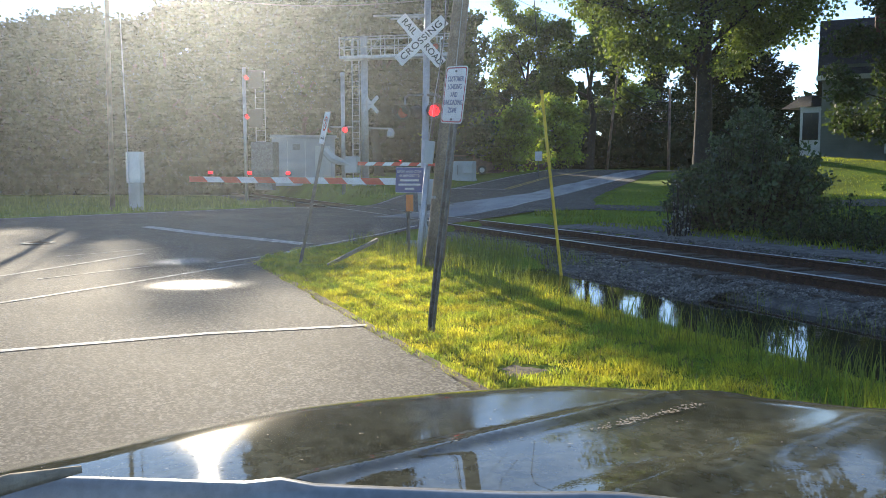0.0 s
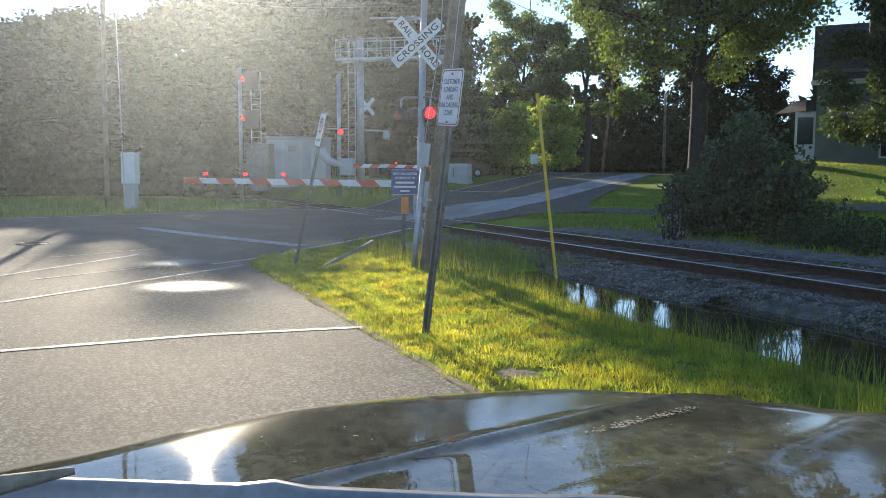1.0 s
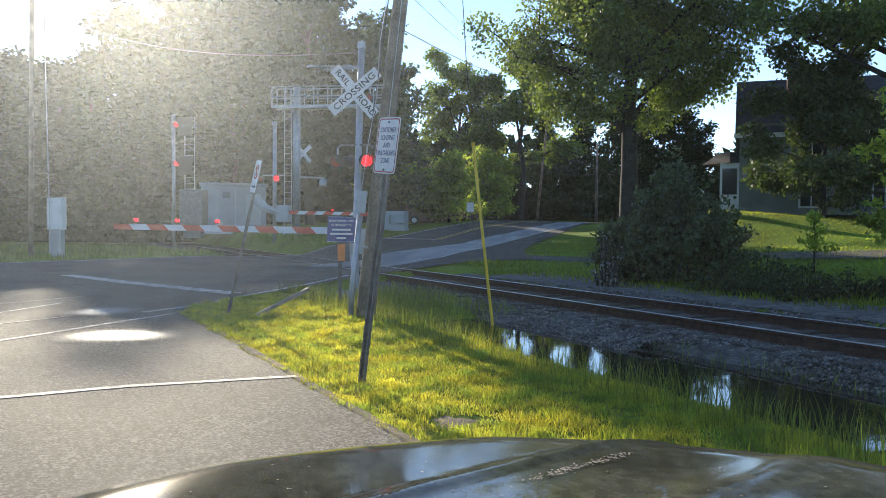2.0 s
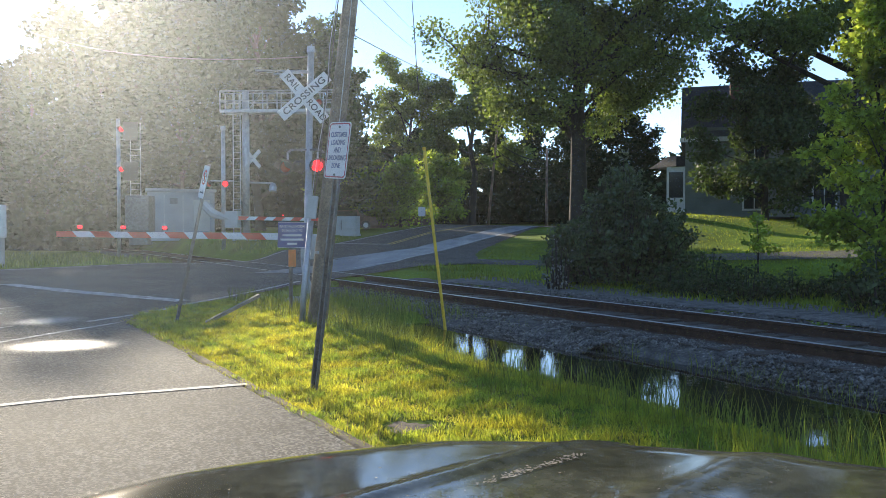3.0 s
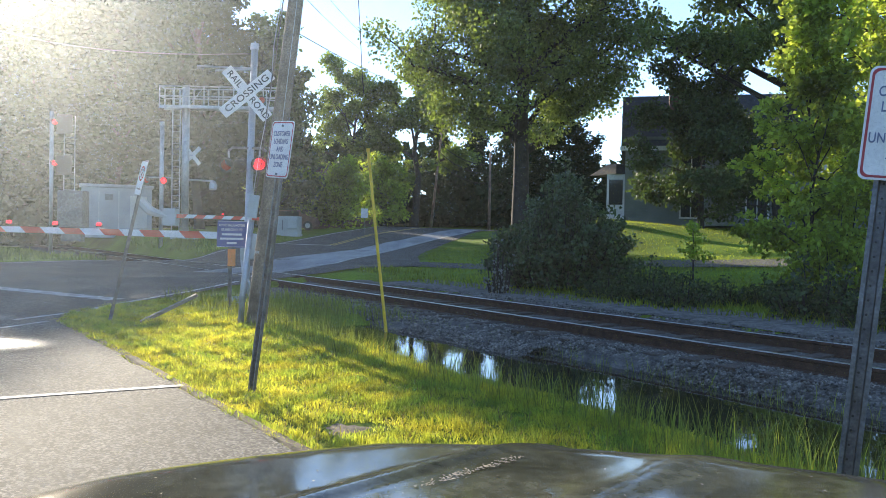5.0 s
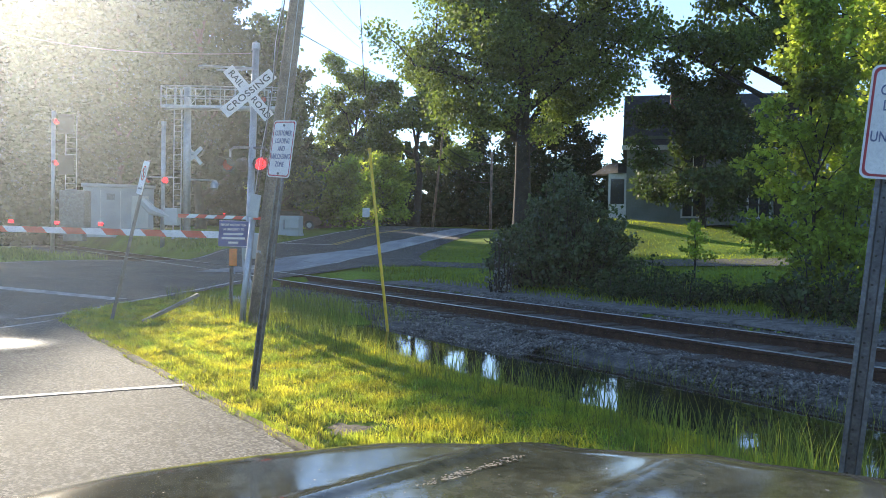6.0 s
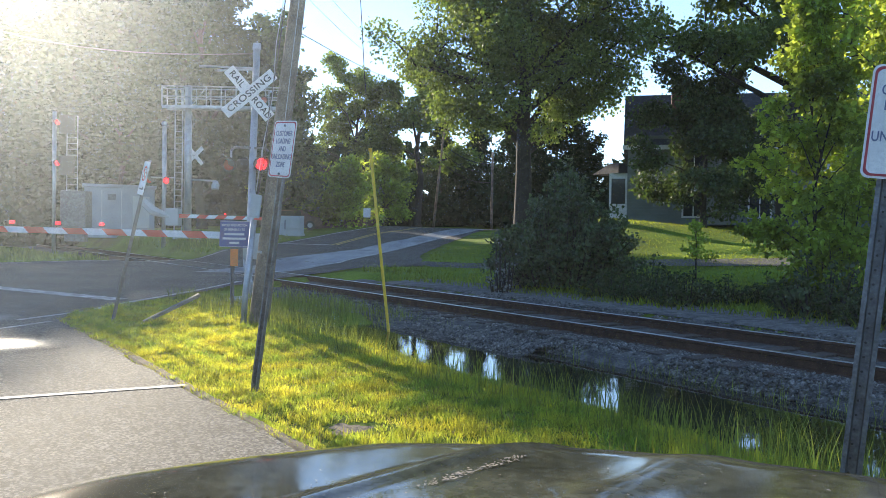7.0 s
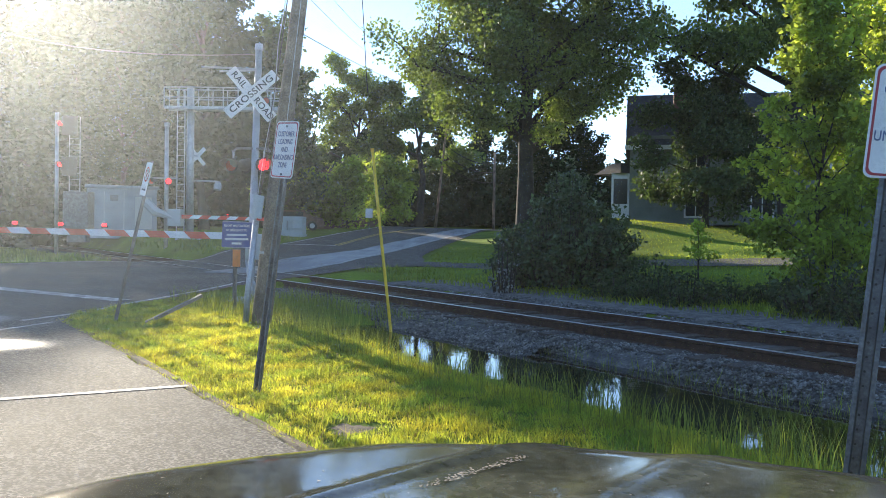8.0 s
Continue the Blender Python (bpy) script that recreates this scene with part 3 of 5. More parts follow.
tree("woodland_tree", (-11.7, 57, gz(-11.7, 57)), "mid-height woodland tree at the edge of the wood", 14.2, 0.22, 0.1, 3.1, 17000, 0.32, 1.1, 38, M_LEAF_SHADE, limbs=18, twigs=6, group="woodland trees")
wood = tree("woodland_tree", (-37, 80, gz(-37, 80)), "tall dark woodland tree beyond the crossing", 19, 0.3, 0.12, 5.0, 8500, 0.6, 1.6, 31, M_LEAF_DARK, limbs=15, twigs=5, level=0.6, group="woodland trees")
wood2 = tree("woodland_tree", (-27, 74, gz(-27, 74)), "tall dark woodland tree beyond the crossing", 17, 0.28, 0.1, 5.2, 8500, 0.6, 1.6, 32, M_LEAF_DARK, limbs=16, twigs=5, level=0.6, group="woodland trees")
rw = random.Random(9)
spots = []
for k in range(16):
    spots.append((-15 - 2.1 * k + rw.uniform(-1, 1), 70 + rw.uniform(-4, 4) - 0.35 * k, rw.uniform(0.9, 1.08)))
for k in range(14):
    spots.append((-14 - 3.4 * k + rw.uniform(-1, 1), 82 + rw.uniform(-5, 5) - 0.9 * k, rw.uniform(1.0, 1.15)))
for k in range(12):
    spots.append((-46 - 2.2 * k + rw.uniform(-1, 1), 66 - 3.6 * k + rw.uniform(-3, 3), rw.uniform(0.95, 1.05)))
for k in range(14):
    spots.append((-6 + 4.5 * k + rw.uniform(-1.5, 1.5), 100 + rw.uniform(-6, 6), rw.uniform(0.55, 0.75)))
# the first two trees are added to shade the grass tip and verge
spots += [(-47.6, 90, 1.72), (-22.6, 56.6, 0.88), (8.4, 62, 0.86), (11.6, 67, 0.72)]
for x, y, q in spots:
    # the wood is lower towards the open corridor of the railway; heights set to place sun and shade
    if abs(x + 29) < 1.5 and y < 70:
        q *= 1.04
    elif -62 < x < -26.5 + 0.55 * (66 - y):
        q *= 0.80
    elif y < 58 and x > -25:
        q *= 1.0
    elif x > -21:
        q *= 0.6
    elif x > -24 and y < 75:
        q *= 0.92
    elif x < -24 + 0.55 * (66 - y) and y > 60:
        q *= 1.3
    if 4.2 < 0.875 * x + 0.485 * y < 8.0:
        q = min(q, 0.78)
    copy_thing(rw.choice((wood, wood2)), pose(x, y, gz(x, y) - 0.1, 0, 0, rw.uniform(0, 360)) @ Matrix.Diagonal((q, q, q, 1)))
spr = spruce("spruce_tree", (3.9, 93, gz(3.9, 93)), "dark spruce behind the road", 14.0, 4.6, 41)
# this spruce is added only to cast a band of shade on the verge
spruce("spruce_tree", (-39.6, 82.0, gz(-39.6, 82)), "tall narrow spruce added above the wood to shade the verge", 29.0, 3.0, 43)
for x, y, q in ((7.8, 94, 1.0), (-0.4, 94, 1.0), (11.0, 99, 0.9)):
    copy_thing(spr, pose(x, y, gz(x, y)) @ Matrix.Diagonal((q, q, q, 1)))
# ---------------------------------------------------------------- the dusty windscreen and the car that carries the camera
HEAD = 42.0   # its heading, degrees right of +y
car = thing("car", (0, 0, 0), "dark old car with a lichen-specked bonnet parked on the lot", "car", rz=-HEAD)


def reach(theta):
    return np.interp(theta, [-30, 15, 25, 46, 52, 64, 69, 78, 95], [1.5, 1.53, 1.53, 1.55, 1.5, 1.42, 1.36, 1.27, 1.2])


def bonnet_z(theta, r):
    f, l = r * np.cos(np.radians(theta)), r * np.sin(np.radians(theta))
    R = reach(theta)
    z = 1.062 - 0.015 * (r / R) ** 2 - 0.5 * np.maximum(r - R + 0.05, 0) ** 1.6
    z = z + 0.007 * np.exp(-((l - 0.93) / 0.018) ** 2) + 0.006 * np.exp(-((l - 0.64) / 0.05) ** 2)
    z = z - 0.012 * step(0.16, 0.22, -l) + 0.012 * np.cos((l - 0.4) * 1.6)
    return z


def bonnet(name, t0, t1, nr, nt, start, material):
    th = np.linspace(t0, t1, nt)
    rows = []
    for k in np.linspace(0, 1, nr):
        a = start(th)
        r = a + (reach(th) + 0.3 - a) * k
        rows.append(np.stack([-r * np.sin(np.radians(th)), r * np.cos(np.radians(th)), bonnet_z(th, r)], 1))
    v = np.concatenate(rows)
    i = (np.arange(nt - 1)[None, :] + nt * np.arange(nr - 1)[:, None]).ravel()
    return from_arrays(name, v, np.stack([i, i + 1, i + 1 + nt, i + nt], 1), material, car, True)


def hind_edge(th):
    """The rear edge of the bonnet, a slanting line."""
    t = np.radians(th)
    return 0.97 / (np.cos(t) * 0.70 + np.sin(t) * 0.716) * 1.0


bonnet("bonnet", -25, 92, 70, 200, lambda th: np.clip(hind_edge(th), 0.6, 1.18), M_PAINT)
cb = bmesh.new()
prof = [(0.0, 0.0), (0.008, 0.008), (0.022, 0.009), (0.034, 0.0), (0.036, -0.03)]
rings = []
for th in np.linspace(-25, 95, 50):
    r0 = float(np.clip(hind_edge(th), 0.6, 1.18)) - 0.012
    zz = float(bonnet_z(th, r0))
    rings.append([cb.verts.new((-(r0 - a) * math.sin(radians(th)), (r0 - a) * math.cos(radians(th)), zz + b)) for a, b in prof])
for a, b in zip(rings, rings[1:]):
    for k in range(len(prof) - 1):
        cb.faces.new((a[k], a[k + 1], b[k + 1], b[k]))
bmesh.ops.recalc_face_normals(cb, faces=cb.faces[:])
part("cowl_strip", cb, M_STRIP, car, "pale metal strip along the cowl", True)
db = bmesh.new()
rings = []
for th in np.linspace(-60, 110, 40):
    r0 = float(np.clip(hind_edge(th), 0.6, 1.18)) - 0.06
    rings.append([db.verts.new((-r * math.sin(radians(th)), r * math.cos(radians(th)), z)) for r, z in ((r0, 1.02), (r0 - 0.1, 1.0), (0.45, 0.98), (0.3, 0.8))])
for a, b in zip(rings, rings[1:]):
    for k in range(3):
        db.faces.new((a[k], a[k + 1], b[k + 1], b[k]))
bmesh.ops.recalc_face_normals(db, faces=db.faces[:])
part("dashboard", db, M_DASH, car, "black dashboard top", True)


# front wings that carry the bonnet down to the sills, and the front wheels
sk = bmesh.new()
rings = []
for th in np.linspace(-25, 92, 60):
    r0 = float(reach(th)) + 0.3
    zz = float(bonnet_z(th, r0))
    rings.append([sk.verts.new((-(r0 + o) * math.sin(radians(th)), (r0 + o) * math.cos(radians(th)), z)) for o, z in ((-0.004, zz - 0.004), (0.05, zz - 0.12), (0.07, 0.62), (0.03, 0.34), (-0.06, 0.28))])
for a, b in zip(rings, rings[1:]):
    for k in range(4):
        sk.faces.new((a[k], a[k + 1], b[k + 1], b[k]))
bmesh.ops.recalc_face_normals(sk, faces=sk.faces[:])
part("front_wing", sk, M_PAINT, car, "dark painted front wings and nose", True)
for x0, x1 in ((-1.15, -0.95), (0.25, 0.45)):
    wheel = part("wheel", tube([(x0, 1.0, 0.33), (x0 + 0.03, 1.0, 0.33), (x1 - 0.03, 1.0, 0.33), (x1, 1.0, 0.33)], [0.3, 0.33, 0.33, 0.3], 28), M_RUBBER, car, "black rubber tyre", True)
    part("rim", tube([(x0 - 0.01, 1.0, 0.33), (x1 + 0.01, 1.0, 0.33)], 0.19, 20), M_GALV, wheel, "grey steel rim", True)

turn_in = pose(0, 0, 0, 0, 0, HEAD)
wa = tube([turn_in @ Vector(p) for p in ((-0.80, 0.55, 1.06), (-0.70, 0.62, 1.12), (-0.60, 0.70, 1.139), (-0.548, 0.74, 1.143))], [0.016, 0.014, 0.010, 0.004], 8)
part("wiper_arm", wa, M_PLANK, car, "dull pale wiper arm", True)


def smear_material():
    """Dried road film that carries the haze: scatters light mostly onward, a little all round."""
    m = bpy.data.materials.new("haze film on glass")
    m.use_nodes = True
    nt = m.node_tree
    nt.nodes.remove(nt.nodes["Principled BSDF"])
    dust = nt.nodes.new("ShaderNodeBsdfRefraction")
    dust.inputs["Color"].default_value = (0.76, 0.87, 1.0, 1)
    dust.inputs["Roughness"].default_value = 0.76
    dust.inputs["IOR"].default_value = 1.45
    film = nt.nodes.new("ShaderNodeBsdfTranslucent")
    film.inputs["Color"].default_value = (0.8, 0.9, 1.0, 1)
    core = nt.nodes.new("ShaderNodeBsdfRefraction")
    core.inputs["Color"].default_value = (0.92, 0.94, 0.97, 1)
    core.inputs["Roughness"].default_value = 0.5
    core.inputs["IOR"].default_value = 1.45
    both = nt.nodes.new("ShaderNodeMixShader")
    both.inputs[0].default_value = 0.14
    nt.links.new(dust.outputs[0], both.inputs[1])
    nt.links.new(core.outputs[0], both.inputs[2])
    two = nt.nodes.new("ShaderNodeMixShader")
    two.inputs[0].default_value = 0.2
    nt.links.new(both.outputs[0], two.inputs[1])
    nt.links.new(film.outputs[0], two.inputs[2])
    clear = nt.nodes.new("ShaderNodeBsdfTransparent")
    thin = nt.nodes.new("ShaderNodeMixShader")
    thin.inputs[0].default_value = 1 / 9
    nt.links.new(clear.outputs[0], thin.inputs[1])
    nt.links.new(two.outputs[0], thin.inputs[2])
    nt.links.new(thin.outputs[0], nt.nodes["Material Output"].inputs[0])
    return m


def haze_smears(cover=0.0078, pitch=0.0003, n=34):
    """Hair-fine streaks of dried film, added to make the sun's haze, thickest towards the sun."""
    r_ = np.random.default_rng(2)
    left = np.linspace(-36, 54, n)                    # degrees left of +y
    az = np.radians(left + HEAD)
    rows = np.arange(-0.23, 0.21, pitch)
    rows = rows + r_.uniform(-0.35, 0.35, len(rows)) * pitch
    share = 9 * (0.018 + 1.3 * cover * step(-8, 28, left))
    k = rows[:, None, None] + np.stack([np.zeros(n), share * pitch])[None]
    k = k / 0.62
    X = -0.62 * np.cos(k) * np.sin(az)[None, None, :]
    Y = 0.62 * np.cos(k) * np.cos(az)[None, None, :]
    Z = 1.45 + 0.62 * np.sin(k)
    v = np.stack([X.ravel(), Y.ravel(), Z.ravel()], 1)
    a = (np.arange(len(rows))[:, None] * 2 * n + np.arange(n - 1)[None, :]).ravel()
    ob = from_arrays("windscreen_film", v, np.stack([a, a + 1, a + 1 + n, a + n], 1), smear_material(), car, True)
    return tagged(ob, "film of dried dirt on the windscreen, added to make the sun haze", kind="stuff")


haze_smears()
# ---------------------------------------------------------------- railway signals


def mast(t, pts, r, name="mast", m=None, label=""):
    return part(name, tube(pts, r, 14), m or M_GALV, t, label, True)


def lamp_unit(t, at, lit, yaw=0.0, r=0.15):
    """A round signal head: dark housing, backing disc, visor and red lens, facing -y turned by yaw."""
    m = pose(*at, 0, 0, yaw)
    b = bmesh.new()
    tube([(0, 0.16, 0), (0, 0.12, 0), (0, 0.0, 0)], [r * 0.6, r * 0.95, r], 16, b)
    tube([(0, -0.012, 0), (0, 0.0, 0)], [r * 1.3, r * 1.3], 20, b)
    bmesh.ops.transform(b, matrix=m, verts=b.verts[:])
    head = part("lamp_housing", b, M_BLACK, t)
    v = bmesh.new()
    rings = []
    for y in (-0.01, -0.27):
        rings.append([v.verts.new((1.02 * r * math.cos(a), y * (0.45 if k in (0, 12) else 1), 1.02 * r * math.sin(a)))
                      for k, a in enumerate([radians(-20 + 220 * j / 12) for j in range(13)])])
    for k in range(12):
        v.faces.new((rings[0][k], rings[0][k + 1], rings[1][k + 1], rings[1][k]))
    bmesh.ops.solidify(v, geom=v.faces[:], thickness=0.006)
    bmesh.ops.transform(v, matrix=m, verts=v.verts[:])
    part("visor", v, M_BLACK, head)
    g = bmesh.new()
    tube([(0, -0.014, 0), (0, -0.035, 0), (0, -0.045, 0)], [r * 0.97, r * 0.85, r * 0.3], 18, g)
    bmesh.ops.transform(g, matrix=m, verts=g.verts[:])
    part("lens", g, M_REDLAMP if lit else M_REDDIM, head, "lit red lens" if lit else "unlit red lens", True)


def crossbuck(t, at, yaw=0.0, lettered=True, length=1.22, width=0.23, tilt=0.0):
    """Two white blades crossed; the words run along them."""
    for k, (roll, text) in enumerate(((-45, "CROSSING"), (45, "RAIL"))):
        m = pose(*at, 0, 0, yaw) @ pose(0, 0.012 * k, 0, 0, roll + tilt, 0)
        b = plate(length, width, 0.006, 0.012)
        bmesh.ops.transform(b, matrix=m, verts=b.verts[:])
        blade = part("crossbuck_blade", b, M_WHITE, t, "white reflective crossbuck blade")
        if not lettered:
            continue
        for word, x in ((("CROSSING", 0.0),) if k == 0 else (("RAIL", -0.36), ("ROAD", 0.36))):
            w = words(word, 0.175, M_BLACK, blade, (0, 0, 0))
            w.matrix_basis = m @ pose(x, -0.006, 0, 90, 0, 0) @ Matrix.Diagonal((1.2 if k == 0 else 0.98, 1, 1, 1))


def gate_arm(t, a, b, h0, h1, n, lamps=()):
    """A tapering striped arm from the butt a to the tip b: white and red lengths."""
    a, b = Vector(a), Vector(b)
    run = (b - a)
    yaw = math.degrees(math.atan2(run.y, run.x))
    flat = math.degrees(math.atan2(run.z, math.hypot(run.x, run.y)))
    length = run.length
    for k in range(n):
        p, q = a + run * (k / n), a + run * ((k + 1) / n)
        h = h0 + (h1 - h0) * (k + 0.5) / n
        bm = bmesh.new()
        slant = 0.5 * h
        for y in (-0.02, 0.02):
            ring = [(-length / n / 2 - slant, -h / 2), (length / n / 2 - slant, -h / 2), (length / n / 2 + slant, h / 2), (-length / n / 2 + slant, h / 2)]
            if k == n - 1:
                ring[1], ring[2] = (length / n / 2, -h / 2), (length / n / 2, h / 2)
            if k == 0:
                ring[0], ring[3] = (-length / n / 2, -h / 2), (-length / n / 2, h / 2)
            for x, z in ring:
                bm.verts.new((x, y, z))
        v = list(bm.verts)
        bm.faces.new(v[0:4])
        bm.faces.new(v[7:3:-1])
        for j in range(4):
            bm.faces.new((v[j], v[j + 4], v[(j + 1) % 4 + 4], v[(j + 1) % 4]))
        bmesh.ops.recalc_face_normals(bm, faces=bm.faces[:])
        bmesh.ops.transform(bm, matrix=pose(*((p + q) / 2), 0, 0, yaw) @ pose(0, 0, 0, 0, -flat, 0), verts=bm.verts[:])
        part("gate_arm_length", bm, M_RED if k % 2 == (n - 1) % 2 else M_WHITE, t, "red reflective stripe" if k % 2 == (n - 1) % 2 else "white gate arm length")
    for f in lamps:
        p = a + run * f + Vector((0, 0, h0 * 0.5 + 0.05))
        lb = box((0.10, 0.06, 0.04), tuple(p), (0, 0, yaw))
        lamp = part("gate_lamp", lb, M_BLACK, t)
        g = tube([(p.x - 0.03, p.y - 0.04, p.z + 0.03), (p.x + 0.045, p.y - 0.04, p.z + 0.03)], [0.03, 0.03], 10)
        part("lens", g, M_REDLAMP, lamp, "lit red lens")


cx, cy = -3.79, 15.9
cz = gz(cx, cy)
cross = thing("crossing_signal", (cx, cy, cz), "galvanised railroad crossing signal with crossbuck, red lamps and lowered gate", "crossing signal")
mast(cross, [(0, 0, 0), (0, 0, 0.3), (0.1, 0.06, 5.0 - cz)], [0.13, 0.07, 0.065])
part("mast_cap", tube([(0.1, 0.06, 4.98 - cz), (0.1, 0.06, 5.1 - cz)], [0.085, 0.075], 14), M_GALV, cross)
crossbuck(cross, (0.0, -0.1, 4.10 - cz), 6, tilt=4)
part("lamp_arm", tube([(-0.36, 0, 3.0 - cz), (-0.3, 0, 3.06 - cz), (0.3, 0, 3.06 - cz), (0.36, 0, 3.0 - cz)], 0.026, 8), M_DARKSTEEL, cross)
lamp_unit(cross, (-0.13, 0.12, 2.74 - cz), False, 140, 0.115)
part("lamp_bracket", tube([(-0.36, 0, 3.02 - cz), (-0.36, 0, 2.8 - cz)], 0.02, 8), M_GALV, cross)
part("lamp_bracket", tube([(0.24, 0, 3.02 - cz), (0.24, 0, 2.8 - cz)], 0.02, 8), M_GALV, cross)
lamp_unit(cross, (-0.38, -0.08, 2.72 - cz), False, -12, 0.115)
lamp_unit(cross, (0.24, -0.08, 2.74 - cz), True, 22, 0.115)
part("top_bar", tube([(-1.0, 0.0, 4.63 - cz), (0.06, 0.0, 4.6 - cz)], 0.022, 8), M_GALV, cross)
part("top_bar", tube([(-0.62, -0.1, 4.53 - cz), (0.06, 0.0, 4.58 - cz)], 0.02, 8), M_GALV, cross)
part("gate_mechanism", box((0.42, 0.4, 0.5), (0.14, 0.0, 1.15 - cz), bevel=0.03), M_CABINET, cross, "grey gate machine box")
part("conduit", tube([(-0.05, -0.1, 0.9 - cz), (0.0, -0.2, 0.65 - cz), (0.12, -0.22, 0.45 - cz), (0.14, -0.2, 0.0)], 0.035, 8), M_GALV, cross)
gate_arm(cross, (0.0, -0.25, 1.35 - cz), (-5.15, 0.1, 1.405 - cz), 0.135, 0.115, 13, (0.55, 0.72, 0.9))
part("foundation", box((0.7, 0.7, 0.3), (0, 0, -0.05), bevel=0.02), M_CABINET, cross, "concrete foundation")

# the tall cantilever beyond the track
gx, gy = -13.8, 44.0
g0 = gz(gx, gy)
gantry = thing("signal_gantry", (gx, gy, g0), "galvanised cantilever signal bridge with ladder and railed walkway", "signal gantry")
mast(gantry, [(0, 0, -0.1), (-0.05, 0.1, 9.2 - g0)], [0.21, 0.19])
part("foundation", box((1.2, 1.2, 0.4), (0, 0, 0.0), bevel=0.03), M_CABINET, gantry, "concrete foundation")
zf = 8.0 - g0
for y in (-0.4, 0.4):
    part("walkway_beam", box((6.3, 0.1, 0.16), (1.85, y, zf)), M_GALV, gantry)
part("walkway_deck", box((6.3, 0.7, 0.04), (1.85, 0, zf + 0.06)), M_GALV, gantry)
for y in (-0.42, 0.42):
    for z in (0.55, 1.08):
        part("guard_rail", tube([(-1.3, y, zf + z), (5.0, y, zf + z)], 0.035, 6), M_GALV, gantry)
    for k in range(9):
        part("rail_post", tube([(-1.3 + 0.7875 * k, y, zf), (-1.3 + 0.7875 * k, y, zf + 1.08)], 0.03, 6), M_GALV, gantry)
    for k in ((2, 5) if y < 0 else ()):
        part("truss_brace", tube([(-1.3 + 0.7875 * k, y, zf + 0.08), (-1.3 + 0.7875 * (k + 1), y, zf + 1.05)], 0.022, 5), M_GALV, gantry)
for z in (0.55, 1.08):
    part("guard_rail", tube([(-1.3, -0.42, zf + z), (-1.3, 0.42, zf + z)], 0.035, 6), M_GALV, gantry)
for x in (-0.62, -0.22):
    part("ladder_stile", tube([(x, -0.3, 0.1), (x, -0.3, zf + 0.9)], 0.03, 6), M_GALV, gantry)
for k in range(23):
    part("ladder_rung", tube([(-0.62, -0.3, 0.4 + 0.31 * k), (-0.22, -0.3, 0.4 + 0.31 * k)], 0.016, 5), M_GALV, gantry)
crossbuck(gantry, (0.24, 0.42, 5.5 - g0), 48, lettered=False, length=1.3)
part("bracket", tube([(0, 0, 5.5 - g0), (0.24, 0.42, 5.5 - g0)], 0.03, 6), M_GALV, gantry)
part("bracket", tube([(0, 0, 4.15 - g0), (1.5, 0.0, 4.1 - g0)], 0.05, 6), M_GALV, gantry)
part("bell", tube([(1.5, 0, 4.1 - g0), (1.5, -0.05, 3.9 - g0), (1.5, -0.1, 3.65 - g0)], [0.1, 0.22, 0.2], 12), M_GALV, gantry)
lamp_unit(gantry, (4.15, -0.5, 8.4 - g0), False, 10, 0.17)
lamp_unit(gantry, (3.2, -0.5, 8.4 - g0), False, 10, 0.17)

# its companion mast with the far gate
ox, oy = -14.6, 42.6
o0 = gz(ox, oy)
opp = thing("crossing_signal", (ox, oy, o0), "slim crossing signal mast with a red lamp and far gate", "crossing signal")
mast(opp, [(0, 0, -0.1), (0, 0, 6.9 - o0)], 0.11)
part("mast_cap", tube([(0, 0, 6.85 - o0), (0, 0, 7.05 - o0)], 0.14, 10), M_GALV, opp)
part("lamp_arm", tube([(-0.9, 0, 4.15 - o0), (0.5, 0, 4.15 - o0)], 0.04, 8), M_GALV, opp)
lamp_unit(opp, (0.18, -0.2, 3.98 - o0), True, 12, 0.15)
lamp_unit(opp, (-0.75, -0.1, 3.98 - o0), False, -15, 0.15)
part("gate_mechanism", box((0.7, 0.6, 0.9), (0.5, 0, 2.1 - o0), bevel=0.04), M_CABINET, opp, "grey gate machine box")
part("counterweight", tube([(-1.0, -0.2, 2.9 - o0), (-0.5, -0.2, 2.4 - o0), (0.4, -0.2, 2.1 - o0)], [0.25, 0.25, 0.12], 8), M_CABINET, opp)
gate_arm(opp, (0.9, -0.3, 2.16 - o0), (5.0, 0.6, 2.1 - o0), 0.2, 0.17, 9, (0.55, 0.92))

# two-light block signal by the wood
bx, by = -20.05, 42.0
b0 = gz(bx, by)
block = thing("block_signal", (bx, by, b0), "tall railway block signal with two lit red lights and a ladder", "railway signal")
mast(block, [(0, 0, -0.1), (0, 0, 7.4 - b0)], 0.1)
for z, in ((6.85,), (4.75,)):
    part("lamp_plate", box((0.8, 0.08, 1.0), (0.65, 0.0, z - b0 - 0.1), bevel=0.03), M_BLACK, block)
    lamp_unit(block, (0.22, -0.1, z - b0), True, 0, 0.13)
for x in (0.55, 1.1):
    part("ladder_stile", tube([(x, 0.2, 3.2 - b0), (x, 0.2, 7.2 - b0)], 0.025, 5), M_GALV, block)
for k in range(12):
    part("ladder_rung", tube([(0.55, 0.2, 3.4 + 0.3 * k - b0), (1.1, 0.2, 3.4 + 0.3 * k - b0)], 0.014, 5), M_GALV, block)
part("relay_case", box((1.3, 0.8, 1.9), (1.1, 0.1, 2.4 - b0), bevel=0.03), M_DARKSTEEL, block)
part("relay_leg", box((1.0, 0.5, 0.9), (1.1, 0.1, 1.2 - b0)), M_DARKSTEEL, block)

# ---------------------------------------------------------------- equipment house
hx, hy = -21.8, 54.8
h0 = gz(hx, hy)
